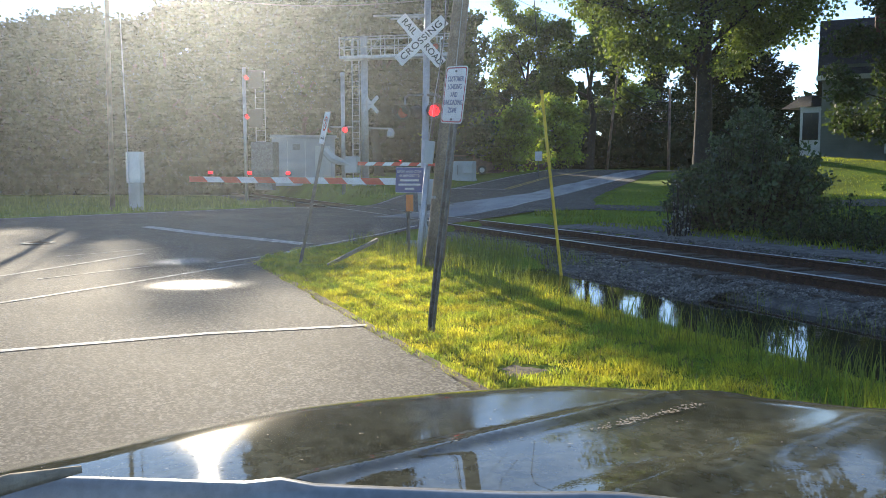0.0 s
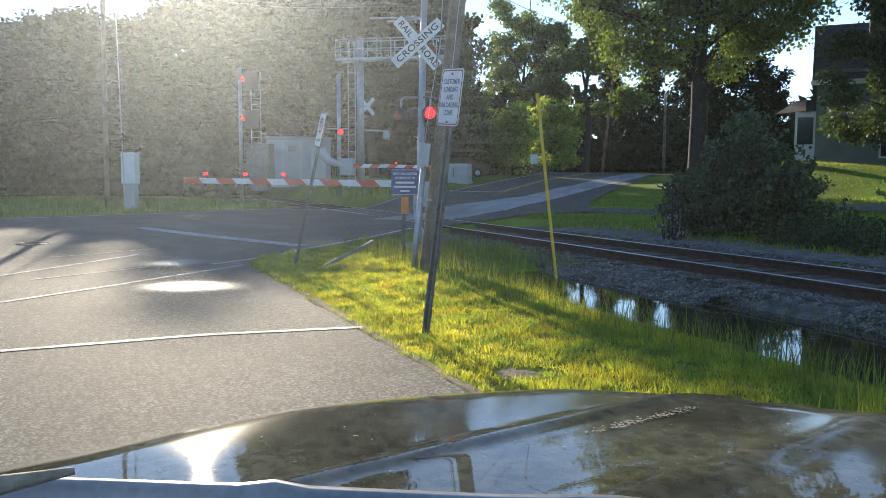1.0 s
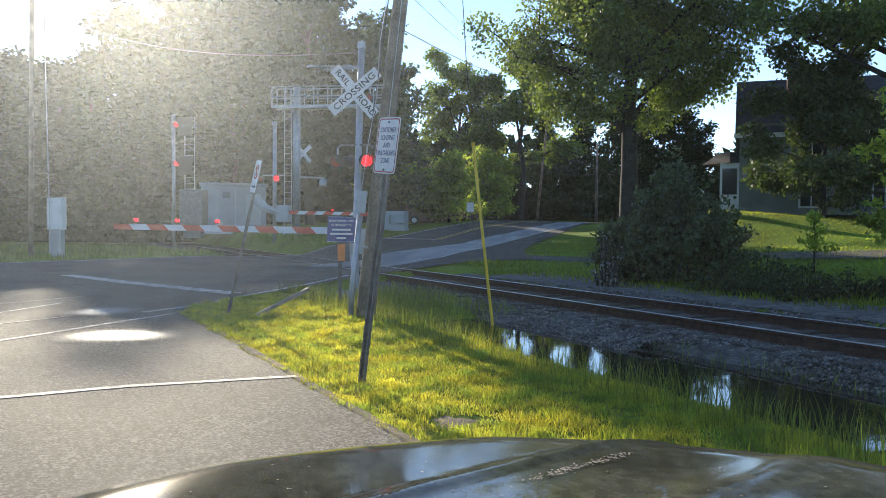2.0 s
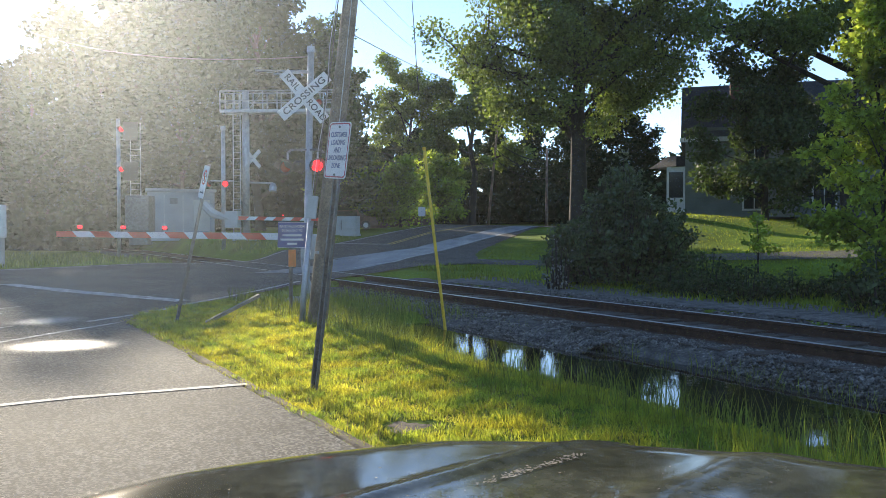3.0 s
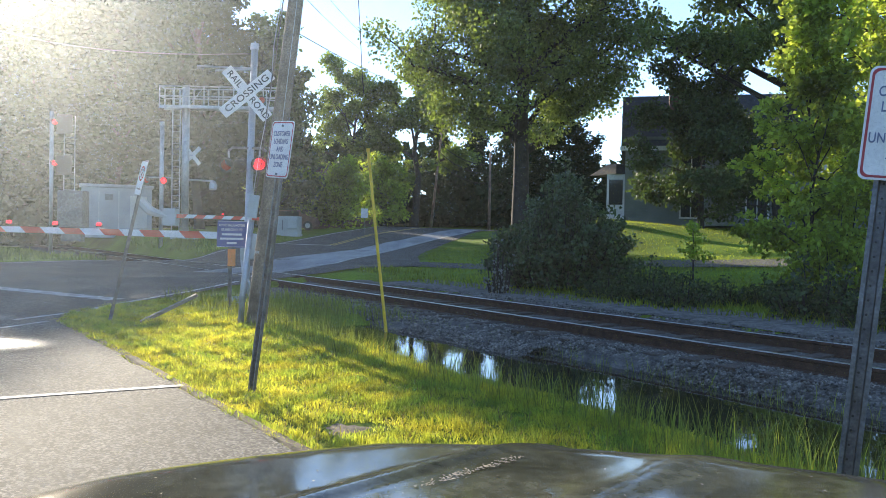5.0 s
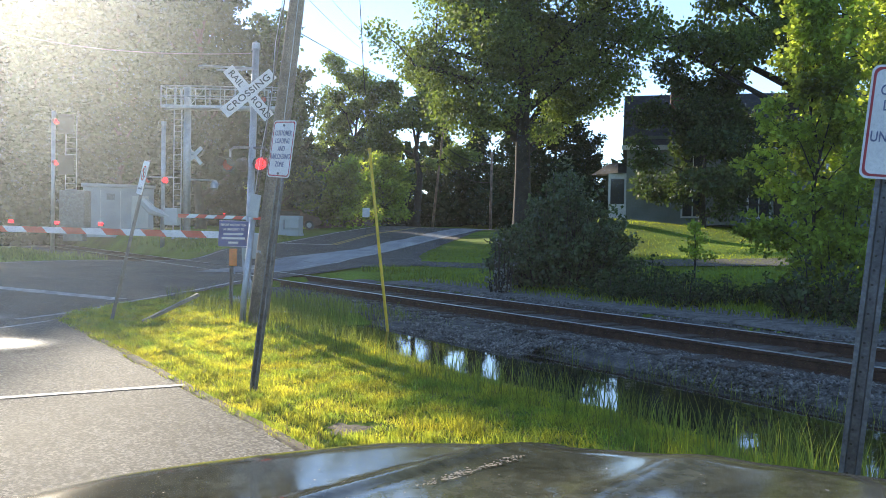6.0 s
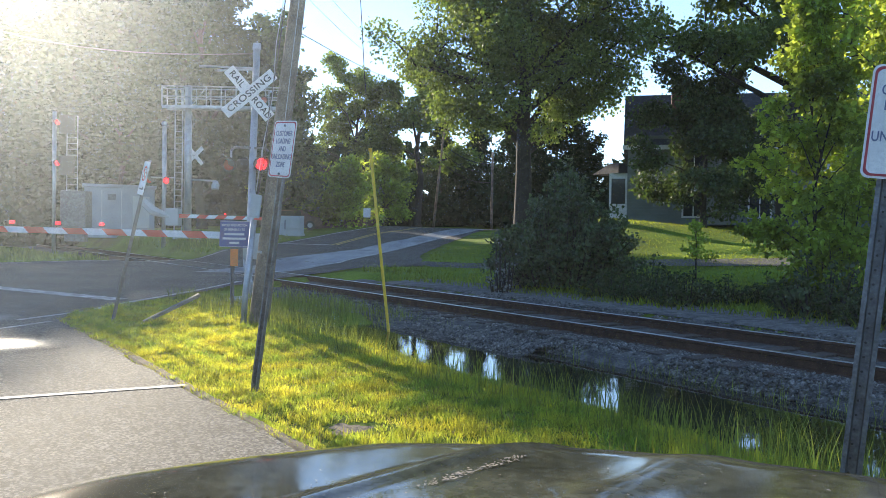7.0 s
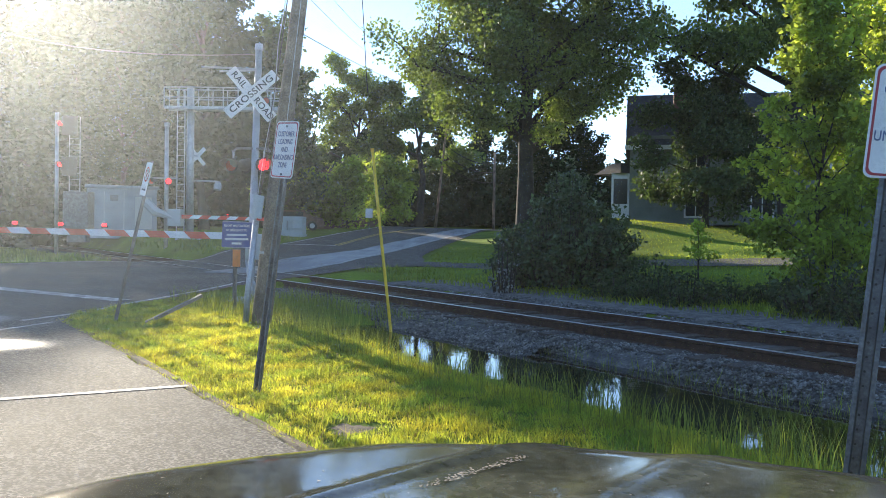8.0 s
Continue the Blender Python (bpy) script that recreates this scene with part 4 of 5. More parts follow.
hut = thing("equipment_house", (hx, hy, h0), "pale grey metal railway equipment house with a double door", "equipment house", rz=24)
part("body", box((4.3, 3.0, 4.15 - h0), (0, 0, (4.15 - h0) / 2), bevel=0.03), M_BUNGALOW, hut)
part("roof", box((4.55, 3.25, 0.2), (0, 0, 4.22 - h0), bevel=0.04), M_BUNGALOW, hut)
part("door", box((1.05, 0.06, 2.1), (1.3, -1.5, 1.35), bevel=0.01), M_CABINET, hut, "grey metal door")
for x in (-1.1, 0.1):
    part("seam", box((0.06, 0.03, 2.6), (x, -1.505, 1.4)), M_GALV, hut)
part("vent", box((0.5, 0.05, 0.4), (-0.5, -1.51, 2.3)), M_DARKSTEEL, hut, "dark louvred vent")
part("plinth", box((4.4, 3.1, 0.5), (0, 0, -0.1)), M_CABINET, hut, "concrete plinth")

# ---------------------------------------------------------------- poles, boxes and wires
pole = thing("utility_pole", (-2.75, 12.18, gz(-2.75, 12.18)), "weathered leaning wooden utility pole standing in the grass", "utility pole")
part("pole", tube([(0, 0, -0.3), (0.02, 0, 0.1), (0.25, 0.04, 2.4), (0.52, 0.08, 4.9), (1.0, 0.15, 9.5)], [0.165, 0.15, 0.132, 0.112, 0.09], 18), M_POLEWOOD, pole, smooth=True)
part("conduit", tube([(-0.2, -0.1, -0.1), (-0.17, -0.1, 0.5), (-0.05, -0.12, 1.6)], 0.045, 10), M_GALV, pole, "grey metal conduit", True)
part("meter_box", box((0.15, 0.14, 0.34), (-0.02, -0.16, 1.8), (0, 7, 10), bevel=0.015), M_CABINET, pole, "small grey metal box")
part("cable", tube([(0.0, -0.14, 1.95), (0.1, -0.13, 2.5), (0.15, -0.12, 3.2), (0.27, -0.12, 4.0), (0.37, -0.08, 4.9), (0.7, -0.02, 8.0)], 0.009, 6), M_BLACK, pole, "black cable stapled to the wood")
part("cable", tube([(-0.03, -0.14, 1.95), (0.06, -0.14, 2.6), (0.2, -0.12, 3.4), (0.24, -0.1, 4.2), (0.42, -0.06, 5.4), (0.72, -0.02, 8.0)], 0.006, 6), M_GALV, pole, "grey cable stapled to the wood")
part("ground_wire", tube([(0.1, -0.12, 0.0), (0.31, -0.09, 2.4), (0.56, -0.03, 4.9)], 0.005, 5), M_GALV, pole)
for k, z in enumerate((1.1,)):
    part("band", tube([(0.104 * z, 0.016 * z, z), (0.106 * z, 0.016 * z, z + 0.04)], 0.14, 16), M_GALV, pole)

for (x, y, hgt, r) in ((-20.0, 29.6, 10.5, 0.11),):
    z0 = gz(x, y)
    lp = thing("utility_pole", (x, y, z0), "slim wooden utility pole beside a white metal cabinet", "utility pole")
    part("pole", tube([(0, 0, -0.3), (0.1, 0, hgt)], [r, r * 0.8], 10), M_POLEWOOD, lp, smooth=True)
    part("guy_wire", tube([(0.75, 0.1, -0.1), (0.55, 0.05, hgt)], 0.022, 6), M_GALV, lp)
    part("cabinet", box((0.62, 0.35, 1.25), (0.86, 0.35, 1.85 - z0), bevel=0.02), M_WHITE, lp, "white metal cabinet")
    part("cabinet_stand", box((0.5, 0.28, 1.3), (0.86, 0.35, 0.6 - z0)), M_CABINET, lp)

for (x, y, w, h, lab) in ((-9.75, 52.2, 1.5, 1.25, "grey green metal utility cabinet beside the road"),):
    z0 = gz(x, y)
    ub = thing("utility_cabinet", (x, y, z0), lab, "utility cabinet", rz=-8)
    part("body", box((w, 0.8, h), (0, 0, h / 2), bevel=0.03), M_CABINET, ub)
    part("hood", box((w * 0.42, 0.4, h * 0.5), (w * 0.32, -0.5, h * 0.62), bevel=0.03), M_CABINET, ub)
    part("handle", box((0.06, 0.05, 0.6), (-0.25, -0.42, h * 0.55)), M_DARKSTEEL, ub)
    part("plinth", box((w * 1.05, 0.9, 0.25), (0, 0, 0.0)), M_CABINET, ub)


def wire(pts, r=0.012, sag=0.4):
    a, b = Vector(pts[0]), Vector(pts[1])
    w = thing("overhead_wire", (0, 0, 0), "thin black overhead wire against the sky", "wire", "overhead wires")
    part("strand", tube([a.lerp(b, k / 14) - Vector((0, 0, sag * 4 * (k / 14) * (1 - k / 14))) for k in range(15)], r, 5), M_BLACK, w)


# all of them hang between the leaning pole and poles farther down the road
wire(((-2.25, 12.25, 4.45), (-1.0, 60, 12.6)), 0.008, 0.5)
wire(((-2.2, 12.25, 5.05), (-4.1, 60, 14.1)), 0.005, 0.4)
wire(((-2.15, 12.3, 5.4), (-3.6, 60, 14.6)), 0.005, 0.4)
wire(((-3.72, 15.95, 4.9), (-19.9, 29.6, 10.0)), 0.012, 0.7)
wire(((-0.5, 85.5, 11.2), (4.7, 80, 8.4)), 0.03, 0.7)
wire(((-0.6, 85.5, 10.4), (4.7, 80, 7.6)), 0.03, 0.8)
wire(((-0.7, 85.5, 9.4), (4.7, 80, 6.6)), 0.03, 0.8)
drop = thing("drop_cable", (-3.9, 40.2, 0), "thin cable hanging down against the sky", "wire")
part("strand", tube([(-0.55, 0.05, 15.5), (-0.25, 0.0, 11.5), (-0.1, -0.02, 9.2), (0.0, 0, 8.2)], 0.02, 5), M_BLACK, drop)
for (x, y, hgt, lean) in ((-1.1, 85.5, 11.2, 0.6), (4.7, 80, 7.6, 0.0)):
    z0 = gz(x, y)
    fp = thing("utility_pole", (x, y, z0), "distant wooden utility pole beside the road", "utility pole")
    part("pole", tube([(0, 0, -0.3), (lean * 1.8, 0, hgt)], [0.15, 0.1], 8), M_POLEWOOD, fp, smooth=True)

# ---------------------------------------------------------------- signs


def channel_post(pts, w=0.045):
    """A galvanised U-channel post."""
    bm = bmesh.new()
    a, b = Vector(pts[0]), Vector(pts[1])
    prof = [(-w, -0.004), (-w * 0.55, -0.004), (-w * 0.4, 0.032), (w * 0.4, 0.032), (w * 0.55, -0.004), (w, -0.004), (w, 0.004), (w * 0.6, 0.004), (w * 0.45, 0.04), (-w * 0.45, 0.04), (-w * 0.6, 0.004), (-w, 0.004)]
    rings = [[bm.verts.new(p + Vector((x, y, 0))) for x, y in prof] for p in (a, b)]
    for k in range(12):
        bm.faces.new((rings[0][k], rings[0][(k + 1) % 12], rings[1][(k + 1) % 12], rings[1][k]))
    bm.faces.new(rings[1])
    bmesh.ops.recalc_face_normals(bm, faces=bm.faces[:])
    return bm


def loading_sign(at, top, yaw, label, tilt, centre=0.0):
    s = thing("loading_sign", at, label, "sign", rz=yaw)
    m = pose(0, 0, 0, 0, 0, -yaw)
    tv = m @ (Vector(top) - Vector(at))
    post = part("post", channel_post(((0, 0, -0.15), tuple(tv))), M_DARKSTEEL, s, "galvanised channel post")
    hb = tube([(0, 0.026, 0), (0, 0.0305, 0)], 0.006, 6)
    hole_mesh = bpy.data.meshes.new("bolt_hole")
    hb.to_mesh(hole_mesh)
    hb.free()
    hole_mesh.materials.append(M_BLACK)
    for k in range(30):
        ho = new("bolt_hole", hole_mesh)
        ho.parent = post
        ho.matrix_basis = Matrix.Translation(tv * ((k + 1) / 34))
    c = tv * (1 - 0.265 / tv.z) + Vector((centre, -0.014, 0))
    pm = pose(*c) @ pose(0, 0, 0, -math.degrees(math.atan2(tv.y, tv.z)), math.degrees(math.atan2(tv.x, tv.z)) + tilt, 0)
    b = plate(0.345, 0.52, 0.003, 0.035)
    bmesh.ops.transform(b, matrix=pm, verts=b.verts[:])
    panel = part("panel", b, M_WHITE, s, "white sign panel with rounded corners")
    rim = bmesh.new()
    outer, inner = [], []
    for sx, sz, lst in ((0.325, 0.5, outer), (0.303, 0.478, inner)):
        for cx_, cz_, a0 in ((1, 1, 0), (-1, 1, 90), (-1, -1, 180), (1, -1, 270)):
            for k in range(6):
                a = radians(a0 + 18 * k)
                lst.append(rim.verts.new((cx_ * (sx / 2 - 0.03) + 0.03 * math.cos(a), -0.0035, cz_ * (sz / 2 - 0.03) + 0.03 * math.sin(a))))
    for k in range(24):
        rim.faces.new((outer[k], outer[(k + 1) % 24], inner[(k + 1) % 24], inner[k]))
    bmesh.ops.recalc_face_normals(rim, faces=rim.faces[:])
    bmesh.ops.transform(rim, matrix=pm, verts=rim.verts[:])
    part("border", rim, M_REDBAND, panel, "red border line")
    for k, text in enumerate(("CUSTOMER", "LOADING", "AND", "UNLOADING", "ZONE")):
        w = words(text, 0.066, M_INK, panel, (0, 0, 0))
        w.matrix_basis = pm @ pose(0, -0.004, 0.142 - 0.071 * k, 90, 0, 0) @ Matrix.Diagonal((0.72, 1, 1, 1))
    for z in (0.215, -0.225):
        bolt = tube([(0, -0.012, z), (0, 0.0, z)], 0.011, 8)
        bmesh.ops.transform(bolt, matrix=pm, verts=bolt.verts[:])
        part("bolt", bolt, M_DARKSTEEL, panel)
    return s


loading_sign((-1.725, 7.41, gz(-1.725, 7.41)), (-1.43, 7.43, 2.46), -44, "white customer loading sign on a leaning steel post in the grass", 0)
loading_sign((1.82, 3.70, gz(1.82, 3.7)), (2.06, 3.70, 2.25), -30, "white customer loading sign with red border beside the ditch", 0, 0.06)

# no-parking sign on its leaning post
npx, npy = -5.1, 12.48
n0 = gz(npx, npy)
nop = thing("parking_sign", (npx, npy, n0), "white no-parking sign on a thin leaning post at the road edge", "sign", rz=-56)
im = pose(0, 0, 0, 0, 0, 56)
tv = im @ Vector((0.57, 0.04, 2.5 - n0))
part("post", channel_post(((0, 0, -0.15), tuple(tv)), 0.035), M_DARKSTEEL, nop, "galvanised channel post")
pm = pose(*(tv - Vector((tv.x / tv.z * 0.26, tv.y / tv.z * 0.26 + 0.012, 0.27))), 0, 0, 0) @ pose(0, 0, 0, -math.degrees(math.atan2(tv.y, tv.z)), math.degrees(math.atan2(tv.x, tv.z)), 0)
b = plate(0.34, 0.52, 0.003, 0.03)
bmesh.ops.transform(b, matrix=pm, verts=b.verts[:])
np_panel = part("panel", b, M_WHITE, nop, "white sign panel")
rg = bmesh.new()
o1 = [rg.verts.new((0.12 * math.cos(a), -0.004, 0.07 + 0.12 * math.sin(a))) for a in [radians(15 * k) for k in range(24)]]
o2 = [rg.verts.new((0.09 * math.cos(a), -0.004, 0.07 + 0.09 * math.sin(a))) for a in [radians(15 * k) for k in range(24)]]
for k in range(24):
    rg.faces.new((o1[k], o1[(k + 1) % 24], o2[(k + 1) % 24], o2[k]))
box((0.22, 0.002, 0.028), (0, -0.005, 0.07), (0, 45, 0), bm=rg)
bmesh.ops.transform(rg, matrix=pm, verts=rg.verts[:])
part("prohibition_ring", rg, M_REDDIM, np_panel, "red ring with a slash")
w = words("P", 0.2, M_BLACK, np_panel, (0, 0, 0))
w.matrix_basis = pm @ pose(0, -0.003, 0.07, 90, 0, 0)
ab = box((0.2, 0.002, 0.025), (0, -0.004, -0.17))
box((0.06, 0.002, 0.02), (0.085, -0.004, -0.155), (0, 40, 0), bm=ab)
bmesh.ops.transform(ab, matrix=pm, verts=ab.verts[:])
part("arrow", ab, M_BLACK, np_panel)

# blue emergency notice
e0 = gz(-3.66, 14.2)
ens = thing("emergency_notice", (-3.66, 14.2, e0), "small blue emergency notice on a post with an orange marker", "sign", rz=4)
part("post", channel_post(((0, 0, -0.15), (0, 0, 1.6 - e0)), 0.035), M_DARKSTEEL, ens, "dark channel post")
part("marker", box((0.13, 0.05, 0.3), (0.03, -0.02, 0.98 - e0), bevel=0.01), M_ORANGE, ens, "orange plastic marker")
b = plate(0.50, 0.46, 0.004, 0.02, (0.03, -0.03, 1.39 - e0), (0, 2, 0))
ep = part("panel", b, M_BLUE, ens, "blue sign panel")
for k, text in enumerate(("REPORT MALFUNCTION", "OR EMERGENCY TO")):
    words(text, 0.058, M_WHITE, ep, (0.03, -0.033, 1.39 - e0 + 0.15 - 0.075 * k), squeeze=0.66)
for k, wd in enumerate((0.34, 0.40, 0.17)):
    part("text_bar", box((wd, 0.002, 0.035), (0.03, -0.033, 1.39 - e0 - 0.005 - 0.075 * k)), M_WHITE, ep)
eb = box((0.485, 0.002, 0.006), (0.03, -0.0335, 1.61 - e0))
box((0.485, 0.002, 0.006), (0.03, -0.0335, 1.17 - e0), bm=eb)
part("border", eb, M_WHITE, ep)

# yellow marker rod, plank
rod = thing("marker_pole", (-0.848, 13.0, -0.3), "thin leaning yellow marker pole standing at the water's edge", "marker pole")
part("rod", tube([(0.02, 0, -0.2), (0.0, 0, 0.2), (-0.18, 0.015, 1.7), (-0.335, 0.03, 3.07)], 0.025, 10), M_YELLOW, rod, smooth=True)
part("cap", tube([(-0.335, 0.03, 3.05), (-0.337, 0.03, 3.1)], 0.031, 10), M_YELLOW, rod)
plank = thing("broken_plank", (-4.56, 12.38, gz(-4.56, 12.38)), "bleached wooden plank lying tilted in the grass", "plank")
part("board", box((0.92, 0.13, 0.05), (0.39, 0.2, 0.235), (0, -26, 27), bevel=0.008), M_PLANK, plank)

# ---------------------------------------------------------------- house and far buildings
u0 = gz(10.2, 45)
house = thing("house", (10.1, 45.0, u0), "grey green two-storey clapboard house with a dark roof among trees", "house", rz=-13)
part("wall", box((13, 7.4, 6.5 - u0), (6.5, 3.9, (6.5 - u0) / 2 - 0.2)), M_SIDING, house)
for k in range(24):
    part("clapboard", box((13.04, 0.03, 0.17), (6.5, 0.185, 0.3 + 0.185 * k), (6, 0, 0)), M_SIDING, house)
e = 6.45 - u0
rb = bmesh.new()
ring = [[rb.verts.new((x, y, z)) for x, y, z in ((q, -0.35, e), (q, 4.0, 9.9 - u0), (q, 8.35, e), (q, 8.35, e - 0.18), (q, -0.35, e - 0.18))] for q in (-0.25, 13.3)]
for k in range(5):
    rb.faces.new((ring[0][k], ring[0][(k + 1) % 5], ring[1][(k + 1) % 5], ring[1][k]))
rb.faces.new(ring[0])
rb.faces.new(ring[1][::-1])
bmesh.ops.recalc_face_normals(rb, faces=rb.faces[:])
part("roof", rb, M_ROOF, house, "dark shingle roof")
part("fascia", box((13.6, 0.06, 0.24), (6.5, -0.37, e - 0.1)), M_TRIM, house, "white fascia board")
part("chimney", box((0.75, 0.75, 3.2), (2.7, 1.9, 9.0 - u0), bevel=0.02), M_BRICK, house, "brick chimney")
part("chimney_cap", box((0.95, 0.95, 0.14), (2.7, 1.9, 10.55 - u0)), M_CABINET, house)
for x, z in ((3.5, 3.4), (6.9, 3.4), (10.0, 3.4), (3.5, 0.9), (6.9, 0.9)):
    win = part("window", box((1.2, 0.12, 1.5), (x, 0.15, z)), M_TRIM, house, "white framed window")
    part("pane", box((0.48, 0.03, 1.3), (x - 0.27, 0.085, z)), M_GLASS, win)
    part("pane", box((0.48, 0.03, 1.3), (x + 0.27, 0.085, z)), M_GLASS, win)
bay = part("bay_window", box((1.0, 2.2, 2.6), (-0.5, 1.6, 5.2 - u0 - 1.5)), M_TRIM, house, "white bay window")
part("pane", box((0.75, 0.04, 1.4), (-0.5, 0.48, 5.2 - u0 - 1.2)), M_GLASS, bay)
br = bmesh.new()
tube([(-0.5, 1.6, 5.2 - u0 - 0.2), (-0.5, 1.6, 5.2 - u0 + 0.45)], [1.5, 0.5], 4, br)
part("bay_roof", br, M_ROOF, bay)

bl0 = gz(-12, 80)
far_b = thing("brick_building", (-16, 84, bl0), "dark brick building half hidden behind trees", "building", rz=-6)
part("wall", box((16, 10, 6.5), (0, 5, 3.0)), M_BRICK, far_b)
part("roof", box((16.6, 10.6, 0.4), (0, 5, 6.4)), M_ROOF, far_b)
for k in range(5):
    wn_ = part("window", box((1.3, 0.12, 1.5), (-6.2 + 3.1 * k, -0.02, 3.4)), M_BRICK, far_b)
    part("pane", box((1.1, 0.05, 1.3), (-6.2 + 3.1 * k, -0.09, 3.4)), M_GLASS, wn_)

pc0 = gz(-11.0, 60)
pcar = thing("parked_car", (-11.2, 60, pc0), "dark red car parked in the shade of trees", "car", rz=8)
cb_ = bmesh.new()
prof = [(-2.2, 0.3), (-2.25, 0.75), (-1.9, 0.95), (-1.2, 1.02), (-0.7, 1.42), (0.8, 1.45), (1.5, 1.0), (2.1, 0.92), (2.25, 0.6), (2.2, 0.3)]
rings = [[cb_.verts.new((x, y, z)) for x, z in prof] for y in (-0.85, 0.85)]
for k in range(len(prof)):
    cb_.faces.new((rings[0][k], rings[0][(k + 1) % len(prof)], rings[1][(k + 1) % len(prof)], rings[1][k]))
cb_.faces.new(rings[0][::-1])
cb_.faces.new(rings[1])
bmesh.ops.recalc_face_normals(cb_, faces=cb_.faces[:])
part("body", cb_, M_BRICK, pcar, "dark red body")
part("side_window", box((1.5, 0.03, 0.32), (0.0, -0.86, 1.18)), M_GLASS, pcar)
for x in (-1.35, 1.4):
    wh = part("wheel", tube([(x, -0.9, 0.33), (x, -0.7, 0.33)], 0.33, 16), M_RUBBER, pcar)
    part("rim", tube([(x, -0.92, 0.33), (x, -0.88, 0.33)], 0.19, 12), M_GALV, wh)
    wh = part("wheel", tube([(x, 0.7, 0.33), (x, 0.9, 0.33)], 0.33, 16), M_RUBBER, pcar)
s0 = gz(-5.3, 58)
rs = thing("road_sign", (-5.35, 57, s0 + 0.0), "small white roadside sign on a thin post", "sign")
part("post", tube([(0, 0, -0.2), (0, 0, 1.9)], 0.03, 6), M_DARKSTEEL, rs)
part("panel", plate(0.5, 0.65, 0.01, 0.03, (0, -0.05, 1.5)), M_WHITE, rs)
# ---------------------------------------------------------------- road markings


def painted(name, pts, w, material, label, lift=0.006, seed=0):
    """A worn painted line along points on the asphalt."""
    rng = random.Random(seed)
    bm = bmesh.new()
    dense = []
    for (a, b) in zip(pts, pts[1:]):
        n = max(2, int(math.dist(a, b) / 0.25))
        dense += [(a[0] + (b[0] - a[0]) * k / n, a[1] + (b[1] - a[1]) * k / n) for k in range(n)]
    dense.append(pts[-1])
    rows = []
    for i, (x, y) in enumerate(dense):
        a, b = dense[max(i - 1, 0)], dense[min(i + 1, len(dense) - 1)]
        L = math.hypot(b[0] - a[0], b[1] - a[1])
        nx, ny = -(b[1] - a[1]) / L, (b[0] - a[0]) / L
        row = []
        for s in (-1, 1):
            q = w / 2 * s * rng.uniform(0.82, 1.05)
            px, py = x + nx * q, y + ny * q
            row.append(bm.verts.new((px, py, float(road_z(np.array(px), np.array(py))) + lift)))
        rows.append(row)
    for a, b in zip(rows, rows[1:]):
        bm.faces.new((a[0], a[1], b[1], b[0]))
    bmesh.ops.recalc_face_normals(bm, faces=bm.faces[:])
    if bm.faces[:][0].normal.z < 0:
        bmesh.ops.reverse_faces(bm, faces=bm.faces[:])
    return tagged(mesh_ob(name, bm, material), label, "road marking", kind="structure")


painted("stall_line", [(-9.5, 3.4), (-5.03, 5.81), (-3.71, 6.85), (-2.37, 7.57)], 0.11, M_LINE, "worn white parking line on asphalt", seed=1)
painted("stall_line", [(-10.5, 5.9), (-6.96, 8.08), (-6.27, 11.21), (-5.94, 12.4)], 0.10, M_LINE, "worn white parking line on asphalt", seed=2)
painted("stall_line", [(-12.5, 8.0), (-8.83, 10.27), (-8.6, 13.6)], 0.10, M_LINE, "worn white line on asphalt", seed=3)
painted("stall_line", [(-9.87, 12.88), (-8.78, 14.58)], 0.06, M_LINE, "thin faded white line on asphalt", seed=11)
painted("stall_line", [(-8.07, 10.09), (-7.33, 11.87)], 0.06, M_LINE, "thin faded white line on asphalt", seed=12)
painted("stop_line", [(-12.4, 19.8), (-9.6, 17.75), (-6.15, 15.6)], 0.42, M_LINE, "broad worn white stop line before the crossing", seed=4)
painted("edge_line", [(-6.5, 12.5), (-6.0, 14.0), (-5.6, 16.5), (-5.05, 20.5)], 0.13, M_LINE, "worn white edge line", seed=5)
painted("edge_line", [(-30, 17.5), (-19.7, 23.0), (-14.5, 27.5), (-12.0, 30.3), (-9.7, 36.8)], 0.14, M_LINE, "worn white edge line", seed=6)
painted("edge_line", [(-9.1, 43.0), (-8.6, 45.5), (-7.2, 57), (-5.5, 70.7), (-3.8, 80)], 0.14, M_LINE, "worn white edge line", seed=7)
painted("edge_line", [(-5.0, 26.8), (-3.75, 28.8), (-3.1, 36), (-2.63, 43.2), (-0.35, 55.9), (2.9, 72), (3.6, 75)], 0.15, M_LINE, "worn white edge line", seed=8)
painted("stop_line", [(-8.86, 44.3), (-6.0, 44.8)], 0.4, M_LINE, "white stop line beyond the crossing", seed=9)
for o in (-0.12, 0.12):
    painted("centre_line", [(-6.0 + o, 44.8), (-4.75 + o, 57.9), (-2.4 + o, 70), (-0.5 + o, 79)], 0.11, M_YELLOW_LINE, "double yellow centre line", seed=10)
for k, (x, y) in enumerate(((-11.9, 15.0),)):
    mh = thing("manhole_cover", (x, y, float(road_z(np.array(x), np.array(y))) + 0.005), "round iron manhole cover in the asphalt", "manhole cover")
    part("disc", tube([(0, 0, 0), (0, 0, 0.008)], 0.34, 24), M_DARKSTEEL, mh)
    for q in range(5):
        part("rib", box((0.5, 0.03, 0.006), (0, -0.2 + 0.1 * q, 0.011)), M_RAIL, mh)


